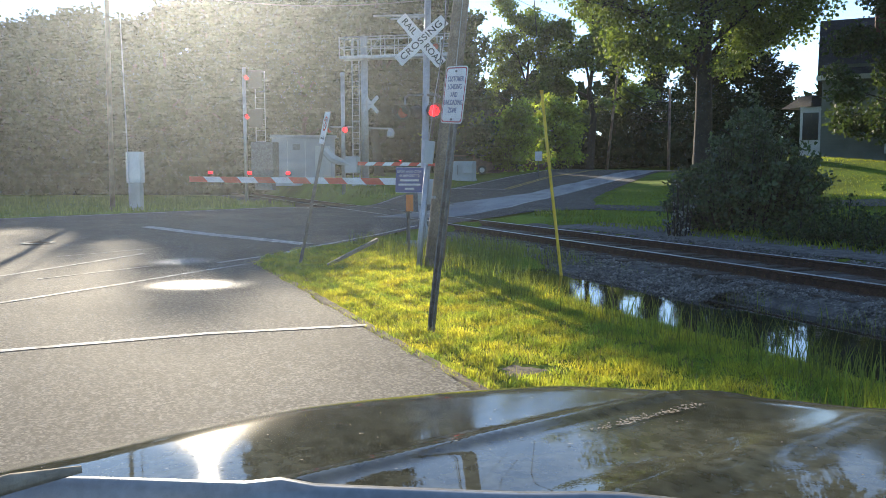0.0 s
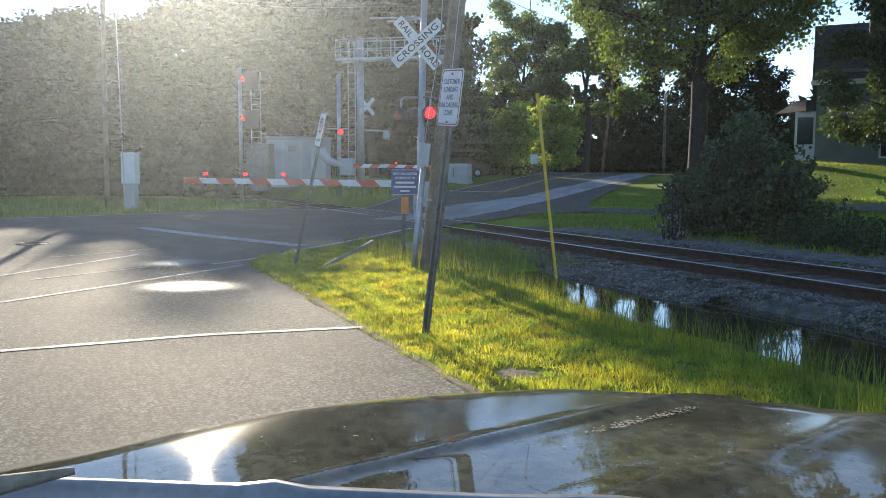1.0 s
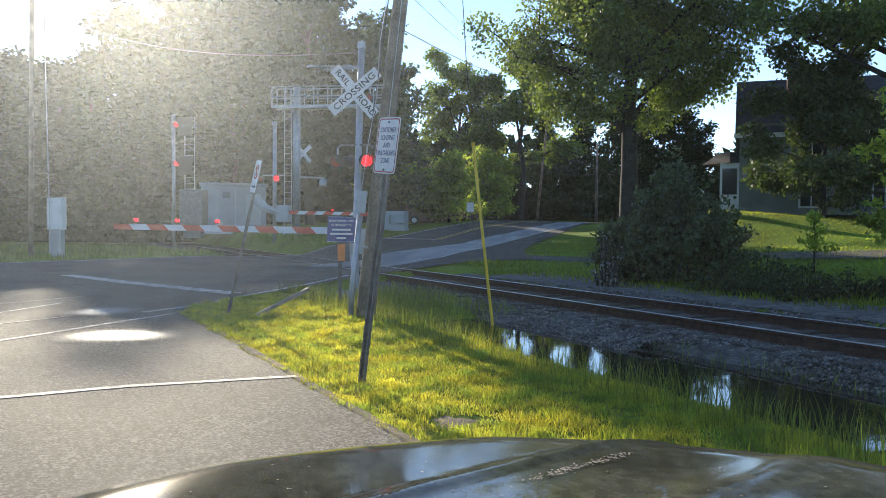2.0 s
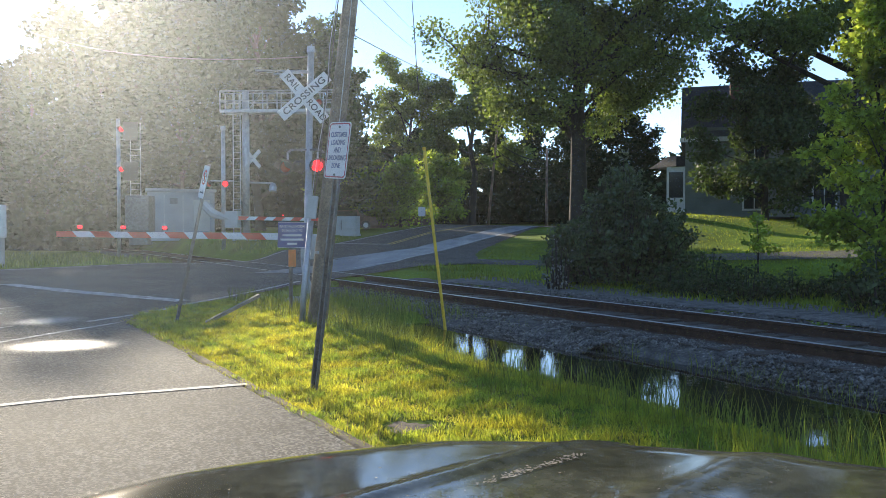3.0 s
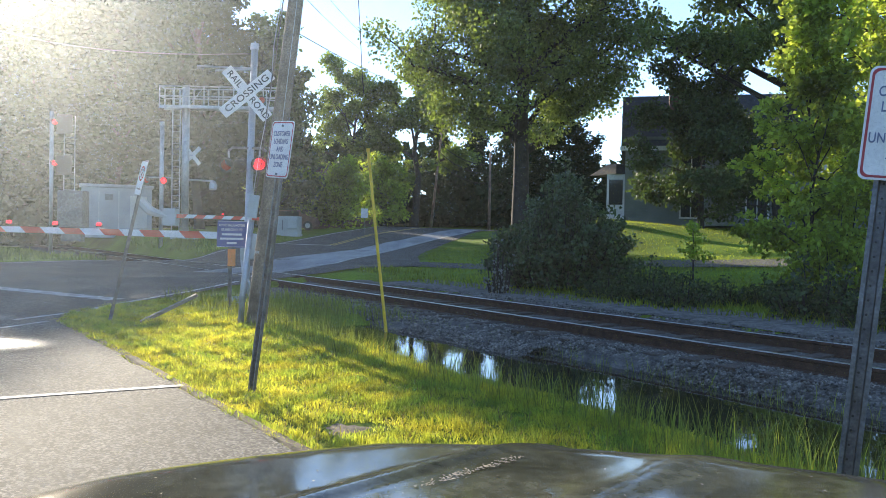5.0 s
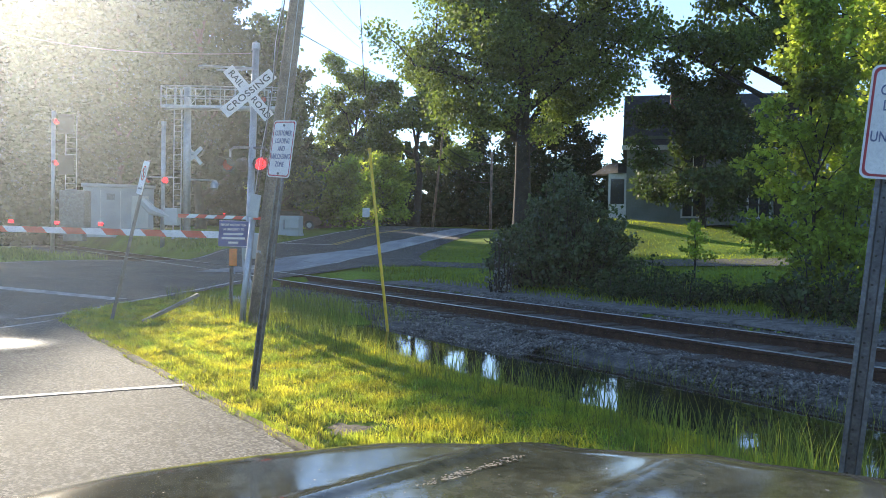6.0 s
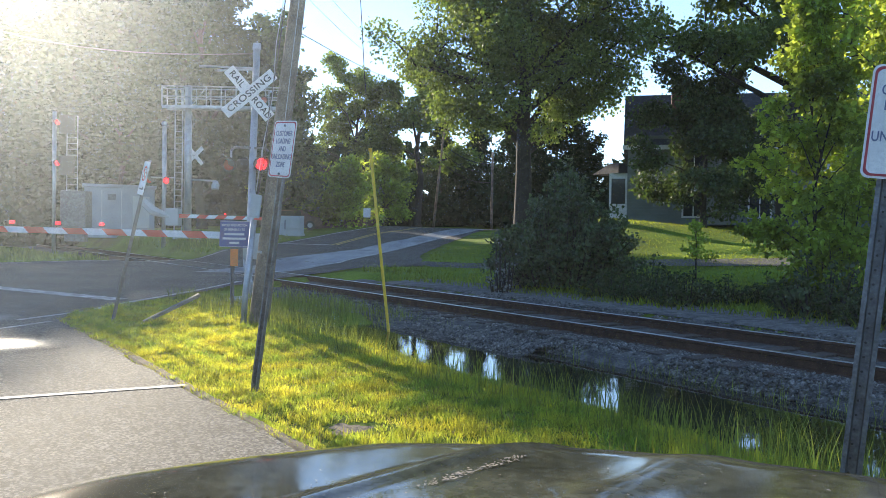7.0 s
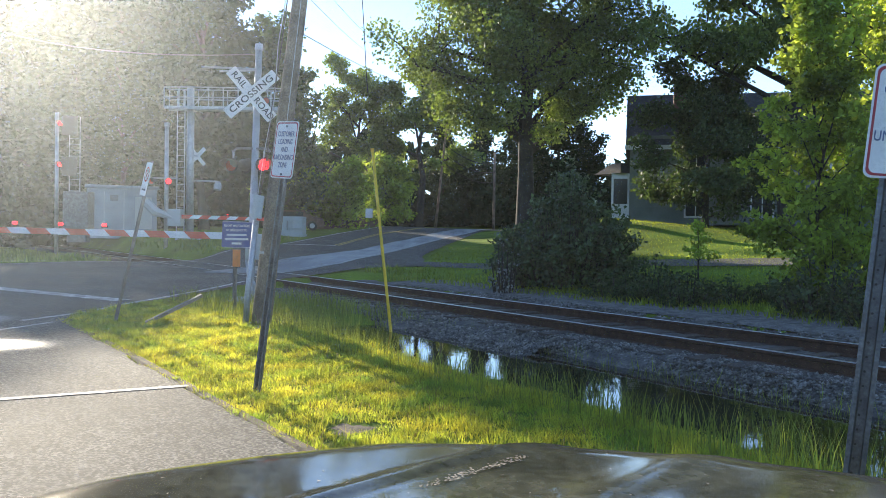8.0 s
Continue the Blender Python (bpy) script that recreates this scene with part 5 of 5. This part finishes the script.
def patch(name, cx_, cy_, rx, ry, rot, material, label, category, lift, seed, n=60, rough=0.04):
    rng = random.Random(seed)
    ph = [rng.uniform(0, 6.28) for _ in range(4)]
    bm = bmesh.new()
    vs = []
    for k in range(n):
        a = 2 * math.pi * k / n
        q = 1 + rough * (math.sin(3 * a + ph[0]) * 0.5 + math.sin(5 * a + ph[1]) * 0.35 + math.sin(9 * a + ph[2]) * 0.25)
        x, y = rx * q * math.cos(a), ry * q * math.sin(a)
        c, s = math.cos(radians(rot)), math.sin(radians(rot))
        X, Y = cx_ + c * x - s * y, cy_ + s * x + c * y
        vs.append(bm.verts.new((X, Y, float(road_z(np.array(X), np.array(Y))) + lift)))
    bm.faces.new(vs)
    bmesh.ops.triangulate(bm, faces=bm.faces[:])
    if bm.faces[:][0].normal.z < 0:
        bmesh.ops.reverse_faces(bm, faces=bm.faces[:])
    return tagged(mesh_ob(name, bm, material), label, category, kind="structure")


patch("puddle", -7.2, 12.6, 0.8, 0.9, 0, damp_mat(-7.2, 12.6, 0.8, 0.9), "thin wet patch on the asphalt", "puddle", 0.004, 3)
patch("puddle", -5.5, 10.0, 0.95, 0.8, 0, damp_mat(-5.5, 10.0, 0.95, 0.8), "thin wet patch on the asphalt", "puddle", 0.004, 4)


def wet_lane():
    """The damp lane between the centre of the road and its edge line."""
    ys, k = np.arange(24.4, 77.5, 0.5), np.linspace(0, 1, 9)
    xa = np.interp(ys, [24, 31, 34.8, 41.9, 53.2, 70, 78], [-7.6, -6.3, -5.6, -4.4, -2.6, 0.4, 2.3]) + 0.12 * np.sin(ys * 0.37) + 0.05 * np.sin(ys * 1.1)
    xb = np.interp(ys, [24, 28, 36, 43, 56, 72, 78], [-5.6, -3.9, -2.9, -2.45, -0.15, 3.1, 4.4])
    X = xa[:, None] + (xb - xa)[:, None] * k
    Y = np.repeat(ys[:, None], 9, 1)
    v = np.stack([X.ravel(), Y.ravel(), (road_z(X, Y) + 0.004).ravel()], 1)
    i = (np.arange(8)[None, :] + 9 * np.arange(len(ys) - 1)[:, None]).ravel()
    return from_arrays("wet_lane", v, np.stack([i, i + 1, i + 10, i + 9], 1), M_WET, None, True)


wet_lane()
tagged(bpy.data.objects["wet_lane"], "wet lane of the road beyond the crossing, paled by a painted sky sheen", "road", kind="structure")

# ---------------------------------------------------------------- grass, reeds, stones, weeds


def blades(name, pts, heights, width, bend, material, seed, lean=(0.0, 0.0)):
    rng = np.random.default_rng(seed)
    n = len(pts)
    p = np.asarray(pts)
    a = rng.uniform(0, 2 * np.pi, n)
    side = np.stack([np.cos(a), np.sin(a), np.zeros(n)], 1) * (np.asarray(width) * rng.uniform(0.6, 1.3, n))[:, None]
    b = rng.uniform(0, 2 * np.pi, n)
    out = np.stack([np.cos(b) + lean[0], np.sin(b) + lean[1], np.zeros(n)], 1) * (np.asarray(heights) * bend * rng.uniform(0.2, 1.2, n))[:, None]
    up = np.zeros((n, 3))
    up[:, 2] = heights
    v = np.stack([p - side, p + side, p + up * 0.6 + out * 0.4 + side * 0.7, p + up * 0.6 + out * 0.4 - side * 0.7, p + up + out], 1).reshape(-1, 3)
    k = np.arange(n)[:, None] * 5
    f = np.concatenate([k + [0, 1, 2], k + [0, 2, 3], k + [3, 2, 4]], 0)
    return from_arrays(name, v, f, material)


rng = np.random.default_rng(77)


def scatter(n, x0, x1, y0, y1, keep):
    x, y = rng.uniform(x0, x1, n), rng.uniform(y0, y1, n)
    k = keep(x, y)
    return x[k], y[k]


def tuft(x, y):
    return 0.5 + 0.5 * smooth_noise(x, y, 5.0, 4) + 0.25 * smooth_noise(x, y, 13.0, 1)


def on_verge(x, y):
    d, s = track_coords(x, y)
    xl, zl, xr, zr = road_edges(y)
    ragged = 0.10 * smooth_noise(x * 3, y * 3, 1.7, 6)
    bare = ((x + 0.69) / 0.22) ** 2 + ((y - 6.08) / 0.26) ** 2 > rng.uniform(0.3, 1.4, x.shape)
    return (x > xr - 0.07 + ragged) & (d < -3.7) & bare


def tufted(n, each, spread):
    """Feet of blades gathered in tufts, and the way each leans out of its tuft."""
    x, y = scatter(n, -6.6, 4.6, 2.6, 15.5, on_verge)
    off = rng.normal(0, spread, (len(x), each, 2))
    px, py = (x[:, None] + off[..., 0]).ravel(), (y[:, None] + off[..., 1]).ravel()
    tall = np.repeat(rng.uniform(0.55, 1.3, len(x)), each)
    return px, py, off.reshape(-1, 2) / spread, tall


gx_, gy_, lean_, tall_ = tufted(78000, 9, 0.022)
xr_ = np.interp(gy_, EDGE_R[:, 0], EDGE_R[:, 1])
ok = (gx_ > xr_ - 0.16) & (track_coords(gx_, gy_)[0] < -3.7)
gx_, gy_, lean_, tall_ = gx_[ok], gy_[ok], lean_[ok], tall_[ok]
d_, s_ = track_coords(gx_, gy_)
h_ = (0.035 + 0.06 * np.clip(tuft(gx_, gy_), 0, 1.3) ** 1.3) * tall_ * rng.uniform(0.6, 1.2, gx_.shape) * np.where(gy_ > 9.5, 1.3, 1.0) * np.where(d_ > -4.6, 1.2, 1.0)
verge = blades("verge_grass", np.stack([gx_, gy_, land(gx_, gy_) - 0.01], 1), h_, 0.0028 + 0.00025 * gy_, 0.5, M_GRASS, 5, lean=(lean_[:, 0], lean_[:, 1]))
tagged(verge, "short tufted yellow green grass on the verge", "grass", kind="stuff")

def in_ditch(x, y):
    """Thin reeds: thick along both banks and at the far end, patchy in open water."""
    d, s = track_coords(x, y)
    open_water = 0.05 + 0.16 * (smooth_noise(x, y, 2.2, 3) > 0.1) + 0.22 * (1 - step(4.5, 7.0, s))
    banks = 0.3 * (1 - step(-4.3, -3.9, d)) + 0.34 * step(-2.5, -2.0, d) + 0.3 * (1 - step(-1, 2.5, s)) * (1 - step(-4.0, -3.0, d))
    return (d > -4.7) & (d < -1.6) & (s < 16.0) & (rng.random(x.shape) < np.clip(open_water + banks + 0.5 * step(9.3, 11.0, s), 0, 1))


gx_, gy_ = scatter(95000, -7, 9, -1, 18.5, in_ditch)
d_, s_ = track_coords(gx_, gy_)
h_ = rng.uniform(0.05, 0.24, gx_.shape) * (1 + 0.9 * (1 - step(1, 4.5, s_)) * (1 - step(-4.2, -3.2, d_)))
reeds = blades("ditch_grass", np.stack([gx_, gy_, land(gx_, gy_) - 0.02], 1), h_ + 0.17, 0.0042, 0.35, M_REED, 6)
tagged(reeds, "long thin grass growing in the flooded ditch", "grass", kind="stuff")

gx_, gy_ = scatter(130000, -8, 24, 8, 48, lambda x, y: (lambda d, s, e: (d > 2.9) & (x > e[2] + 0.3) & (rng.random(x.shape) < np.clip(18 / (y + 4), 0.15, 1)))(*track_coords(x, y), road_edges(y)))
h_ = rng.uniform(0.03, 0.09, gx_.shape) * (1 + 1.5 * (track_coords(gx_, gy_)[0] < 4.6))
lawn = blades("lawn_grass", np.stack([gx_, gy_, land(gx_, gy_) - 0.01], 1), h_, 0.012, 0.8, M_LAWN, 7)
tagged(lawn, "mown lawn and rough grass beyond the track", "grass", kind="stuff")
gx_, gy_ = scatter(26000, -40, -7, 18, 50, lambda x, y: (lambda d, s, e: (x < e[0] - 0.3) & ((d < -2.3) | (d > 2.3)))(*track_coords(x, y), road_edges(y)))
h_ = rng.uniform(0.10, 0.32, gx_.shape)
rough_g = blades("rough_grass", np.stack([gx_, gy_, land(gx_, gy_) - 0.01], 1), h_, 0.014, 0.5, M_REED, 8)
tagged(rough_g, "rough grass along the far side of the road", "grass", kind="stuff")


def stones(name, n, d0, d1, s0, s1, size, zf, material, seed, label):
    """Crushed stone: small uneven octahedra."""
    r = np.random.default_rng(seed)
    d, s = r.uniform(d0, d1, n), r.uniform(s0, s1, n)
    x = TRACK_N[0] * (d + TRACK_C) + TRACK_U[0] * s
    y = TRACK_N[1] * (d + TRACK_C) + TRACK_U[1] * s
    c = np.stack([x, y, zf(d)], 1)
    base = np.array([(1, 0, 0), (-1, 0, 0), (0, 1, 0), (0, -1, 0), (0, 0, 1), (0, 0, -1)], float)
    v = base[None] * r.uniform(0.6, 1.3, (n, 6, 1)) + r.normal(0, 0.18, (n, 6, 3))
    a = r.uniform(0, 6.28, n)
    ca, sa = np.cos(a)[:, None], np.sin(a)[:, None]
    vx, vy = v[..., 0] * ca - v[..., 1] * sa, v[..., 0] * sa + v[..., 1] * ca
    v = np.stack([vx, vy, v[..., 2] * 0.75], 2) * (size * r.uniform(0.5, 1.5, (n, 1, 1)))
    v = (v + c[:, None, :]).reshape(-1, 3)
    tri = np.array([(0, 2, 4), (2, 1, 4), (1, 3, 4), (3, 0, 4), (2, 0, 5), (1, 2, 5), (3, 1, 5), (0, 3, 5)])
    f = (np.arange(n)[:, None, None] * 6 + tri[None]).reshape(-1, 3)
    return tagged(from_arrays(name, v, f, material), label, "stones", kind="stuff")


def bed_z(d):
    return np.interp(d, [-2.4, -1.9, -1.5, -1.25, 1.2, 1.5, 2.3, 3.0], [-0.46, -0.26, -0.04, 0.03, 0.03, 0.0, 0.07, 0.07])


stones("ballast_stones", 6000, -2.25, -0.9, 11, 19, 0.024, lambda d: np.interp(d, [-2.4, -2.0, -1.25], [-0.26, -0.04, 0.03]) + 0.012, M_BALLAST, 6, "loose crushed grey stones beside the rail")
stones("ballast_stones", 5000, -2.35, -1.6, 8.2, 11.6, 0.021, lambda d: np.interp(d, [-2.4, -2.0, -1.6], [-0.2, -0.05, 0.0]) + 0.01, M_BALLAST, 7, "loose crushed grey stones at the water's edge")
stones("ballast_stones", 24000, -1.8, -0.85, -9, 11, 0.021, lambda d: bed_z(d) + 0.012, M_BALLAST, 3, "loose crushed grey stones beside the rail")
stones("ballast_stones", 6000, -0.65, 0.65, -7, 19, 0.022, lambda d: bed_z(d) - 0.008, M_BALLAST, 4, "loose crushed grey stones between the rails")
stones("ballast_stones", 8000, 0.85, 2.6, -7, 19, 0.024, lambda d: bed_z(d) + 0.012, M_BALLAST, 5, "loose crushed grey stones beyond the rail")

dx_, dy_ = scatter(26000, -6.6, 4.6, 2.6, 15.5, on_verge)
sel = tuft(dx_, dy_) < 0.62
dx_, dy_ = dx_[sel], dy_[sel]
straw = blades("dry_grass", np.stack([dx_, dy_, land(dx_, dy_) - 0.005], 1), rng.uniform(0.03, 0.09, dx_.shape), 0.0035, 0.9, M_STRAW, 9)
tagged(straw, "dead straw-coloured blades among the verge grass", "grass", kind="stuff")


def land_strip(name, pts, width, material, label, category, lift=0.025, n=60):
    """A lane laid on the ground along points."""
    p = np.array(pts, float)
    t = np.linspace(0, len(p) - 1, n)
    cx_, cy_ = np.interp(t, np.arange(len(p)), p[:, 0]), np.interp(t, np.arange(len(p)), p[:, 1])
    tx, ty = np.gradient(cx_), np.gradient(cy_)
    L = np.hypot(tx, ty)
    k = np.linspace(-0.5, 0.5, 9)
    X = cx_[:, None] - (ty / L)[:, None] * k * width * (1 + 0.1 * np.sin(t * 5))[:, None]
    Y = cy_[:, None] + (tx / L)[:, None] * k * width
    v = np.stack([X.ravel(), Y.ravel(), (land(X, Y) + lift).ravel()], 1)
    i = (np.arange(8)[None, :] + 9 * np.arange(n - 1)[:, None]).ravel()
    return tagged(from_arrays(name, v, np.stack([i, i + 1, i + 10, i + 9], 1), material, None, True), label, category, kind="structure")


land_strip("driveway", [(-3.6, 30.0), (0.5, 28.6), (5, 26.5), (10, 24.0), (18, 20.5)], 2.6, M_ASPHALT, "narrow dark asphalt driveway beside the lawn", "driveway")
land_strip("gravel_shoulder", [from_track(3.0, 20), from_track(3.0, 10), from_track(2.9, 0), from_track(3.0, -20)], 1.6, M_BALLAST, "dark gravel shoulder beyond the track", "gravel", 0.02, 120)

tx_, ty_ = scatter(60000, -1, 6.5, 1.5, 9, lambda x, y: (lambda d, s: (d > -5.4) & (d < -4.0) & (s < 4.2) & (rng.random(x.shape) < 0.55 * (1 - step(1.5, 4.2, s)) * (0.3 + 0.7 * (smooth_noise(x, y, 3.0, 8) > 0))))(*track_coords(x, y)))
tall = blades("tall_bank_grass", np.stack([tx_, ty_, land(tx_, ty_) - 0.01], 1), rng.uniform(0.12, 0.36, tx_.shape), 0.004, 0.3, M_GRASS, 19)
tagged(tall, "taller bright grass blades along the ditch bank", "grass", kind="stuff")

bare = bmesh.new()
rim_ = []
for k in range(40):
    a = 2 * math.pi * k / 40
    q = 1 + 0.25 * math.sin(3 * a + 1) + 0.15 * math.sin(7 * a)
    x, y = -0.69 + 0.26 * q * math.cos(a), 6.08 + 0.30 * q * math.sin(a)
    rim_.append(bare.verts.new((x, y, gz(x, y) - 0.012)))
cv = bare.verts.new((-0.69, 6.08, gz(-0.69, 6.08) + 0.015))
for k in range(40):
    bare.faces.new((rim_[k], rim_[(k + 1) % 40], cv))
tagged(mesh_ob("bare_soil", bare, M_DIRT, smooth=True), "bare trodden brown soil in the verge", "soil", kind="structure")
edge_pts = [(float(np.interp(y, EDGE_R[:, 0], EDGE_R[:, 1])) + 0.02, y) for y in np.arange(3.0, 13.2, 0.3)]
land_strip("verge_soil", edge_pts, 0.17, M_DIRT, "thin strip of brown soil along the asphalt edge", "soil", 0.035, 90)

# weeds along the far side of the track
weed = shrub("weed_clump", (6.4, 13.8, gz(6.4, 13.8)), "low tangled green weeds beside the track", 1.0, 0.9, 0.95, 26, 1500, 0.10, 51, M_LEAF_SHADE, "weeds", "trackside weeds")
rk = random.Random(12)
for k in range(24):
    x, y = from_track(rk.uniform(3.6, 6.0), 4.5 + 0.4 * k)
    if abs(x - 3.0) < 2.1 and abs(y - 20.6) < 2:
        continue
    q = rk.uniform(0.4, 0.8)
    copy_thing(weed, pose(x, y, gz(x, y), 0, 0, rk.uniform(0, 360)) @ Matrix.Diagonal((q, q, q * rk.uniform(0.7, 1.1), 1)))
# the sun-bright leaf colour stands in for sunlight on this undergrowth
for (x, y, q) in ((7.5, 15.6, 1.0), (9.3, 14.6, 1.15), (8.6, 13.6, 0.7)):
    shrub("bush", (x, y, gz(x, y)), "bright green leafy undergrowth at the foot of the maple", 0.9 * q, 0.9 * q, 1.9 * q, 26, 3200, 0.13, int(60 + 10 * x), M_LEAF_LIGHT)
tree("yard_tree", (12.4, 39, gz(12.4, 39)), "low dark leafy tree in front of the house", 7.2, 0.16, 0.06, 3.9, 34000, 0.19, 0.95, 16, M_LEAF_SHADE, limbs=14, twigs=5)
tree("sapling", (6.3, 20.3, gz(6.3, 20.3)), "thin young sapling on the lawn", 1.6, 0.02, 0.15, 0.36, 420, 0.10, 0.18, 17, M_LEAF_LIGHT, limbs=9, twigs=3)

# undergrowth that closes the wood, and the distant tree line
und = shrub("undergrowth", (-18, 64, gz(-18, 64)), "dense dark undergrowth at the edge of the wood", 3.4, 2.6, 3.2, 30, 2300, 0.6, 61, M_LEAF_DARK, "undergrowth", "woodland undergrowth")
ru = random.Random(3)
for k in range(34):
    if k < 22:
        x, y = -15.0 - 2.4 * k, 66 - 0.45 * k + ru.uniform(-2, 2)
    else:
        x, y = -66 - 0.6 * (k - 22), 55 - 4.4 * (k - 22)
    q = ru.uniform(0.9, 1.5)
    copy_thing(und, pose(x, y, gz(x, y) - 0.2, 0, 0, ru.uniform(0, 360)) @ Matrix.Diagonal((q, q, q, 1)))
for k in range(12):
    x, y = -9 + 4.4 * k, 92 + ru.uniform(-4, 4)
    q = ru.uniform(1.2, 1.8)
    copy_thing(und, pose(x, y, gz(x, y) - 0.2, 0, 0, ru.uniform(0, 360)) @ Matrix.Diagonal((q, q, q, 1)))


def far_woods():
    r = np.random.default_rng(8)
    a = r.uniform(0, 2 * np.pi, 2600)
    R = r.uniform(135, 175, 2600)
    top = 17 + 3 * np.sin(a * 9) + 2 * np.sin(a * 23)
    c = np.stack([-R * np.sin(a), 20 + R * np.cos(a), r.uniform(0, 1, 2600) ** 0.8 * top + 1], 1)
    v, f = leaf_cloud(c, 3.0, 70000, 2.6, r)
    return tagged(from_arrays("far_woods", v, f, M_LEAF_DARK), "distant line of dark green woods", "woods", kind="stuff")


far_woods()


# seeds, leaf bits and lichen on the bonnet
fl = random.Random(31)
fb = bmesh.new()
for k in range(150):
    th, q = fl.uniform(-5, 84), fl.uniform(0.72, 1.0)
    r = float(reach(th)) * q
    if r < float(np.clip(hind_edge(th), 0.6, 1.18)) + 0.03:
        continue
    z = float(bonnet_z(th, r)) + 0.0016
    a, s = fl.uniform(0, 6.28), fl.uniform(0.0006, 0.0024)
    cx_, cy_ = -r * math.sin(radians(th)), r * math.cos(radians(th))
    vs = [fb.verts.new((cx_ + s * e * math.cos(a + g), cy_ + s * e * math.sin(a + g), z + fl.uniform(0, 0.0008))) for g, e in ((0, 1.8), (1.3, 0.7), (2.6, 1.0), (3.7, 1.5), (5.0, 0.6))]
    fb.faces.new(vs)
# a crust of lichen along the crease
for k in range(170):
    cx_, cy_ = -0.853 + fl.gauss(0, 0.006), 0.9 + 0.27 * fl.random() ** 0.8
    z = float(bonnet_z(math.degrees(math.atan2(-cx_, cy_)), math.hypot(cx_, cy_))) + 0.0018
    a, s = fl.uniform(0, 6.28), fl.uniform(0.0010, 0.0032)
    fb.faces.new([fb.verts.new((cx_ + s * e * math.cos(a + g), cy_ + s * e * math.sin(a + g), z + fl.uniform(0, 0.0008))) for g, e in ((0, 1.6), (1.3, 0.7), (2.6, 1.0), (3.7, 1.4), (5.0, 0.6))])
bmesh.ops.recalc_face_normals(fb, faces=fb.faces[:])
flecks = part("lichen_flecks", fb, M_PLANK, car, "pale specks of lichen and seed")
tagged(flecks, kind="stuff")
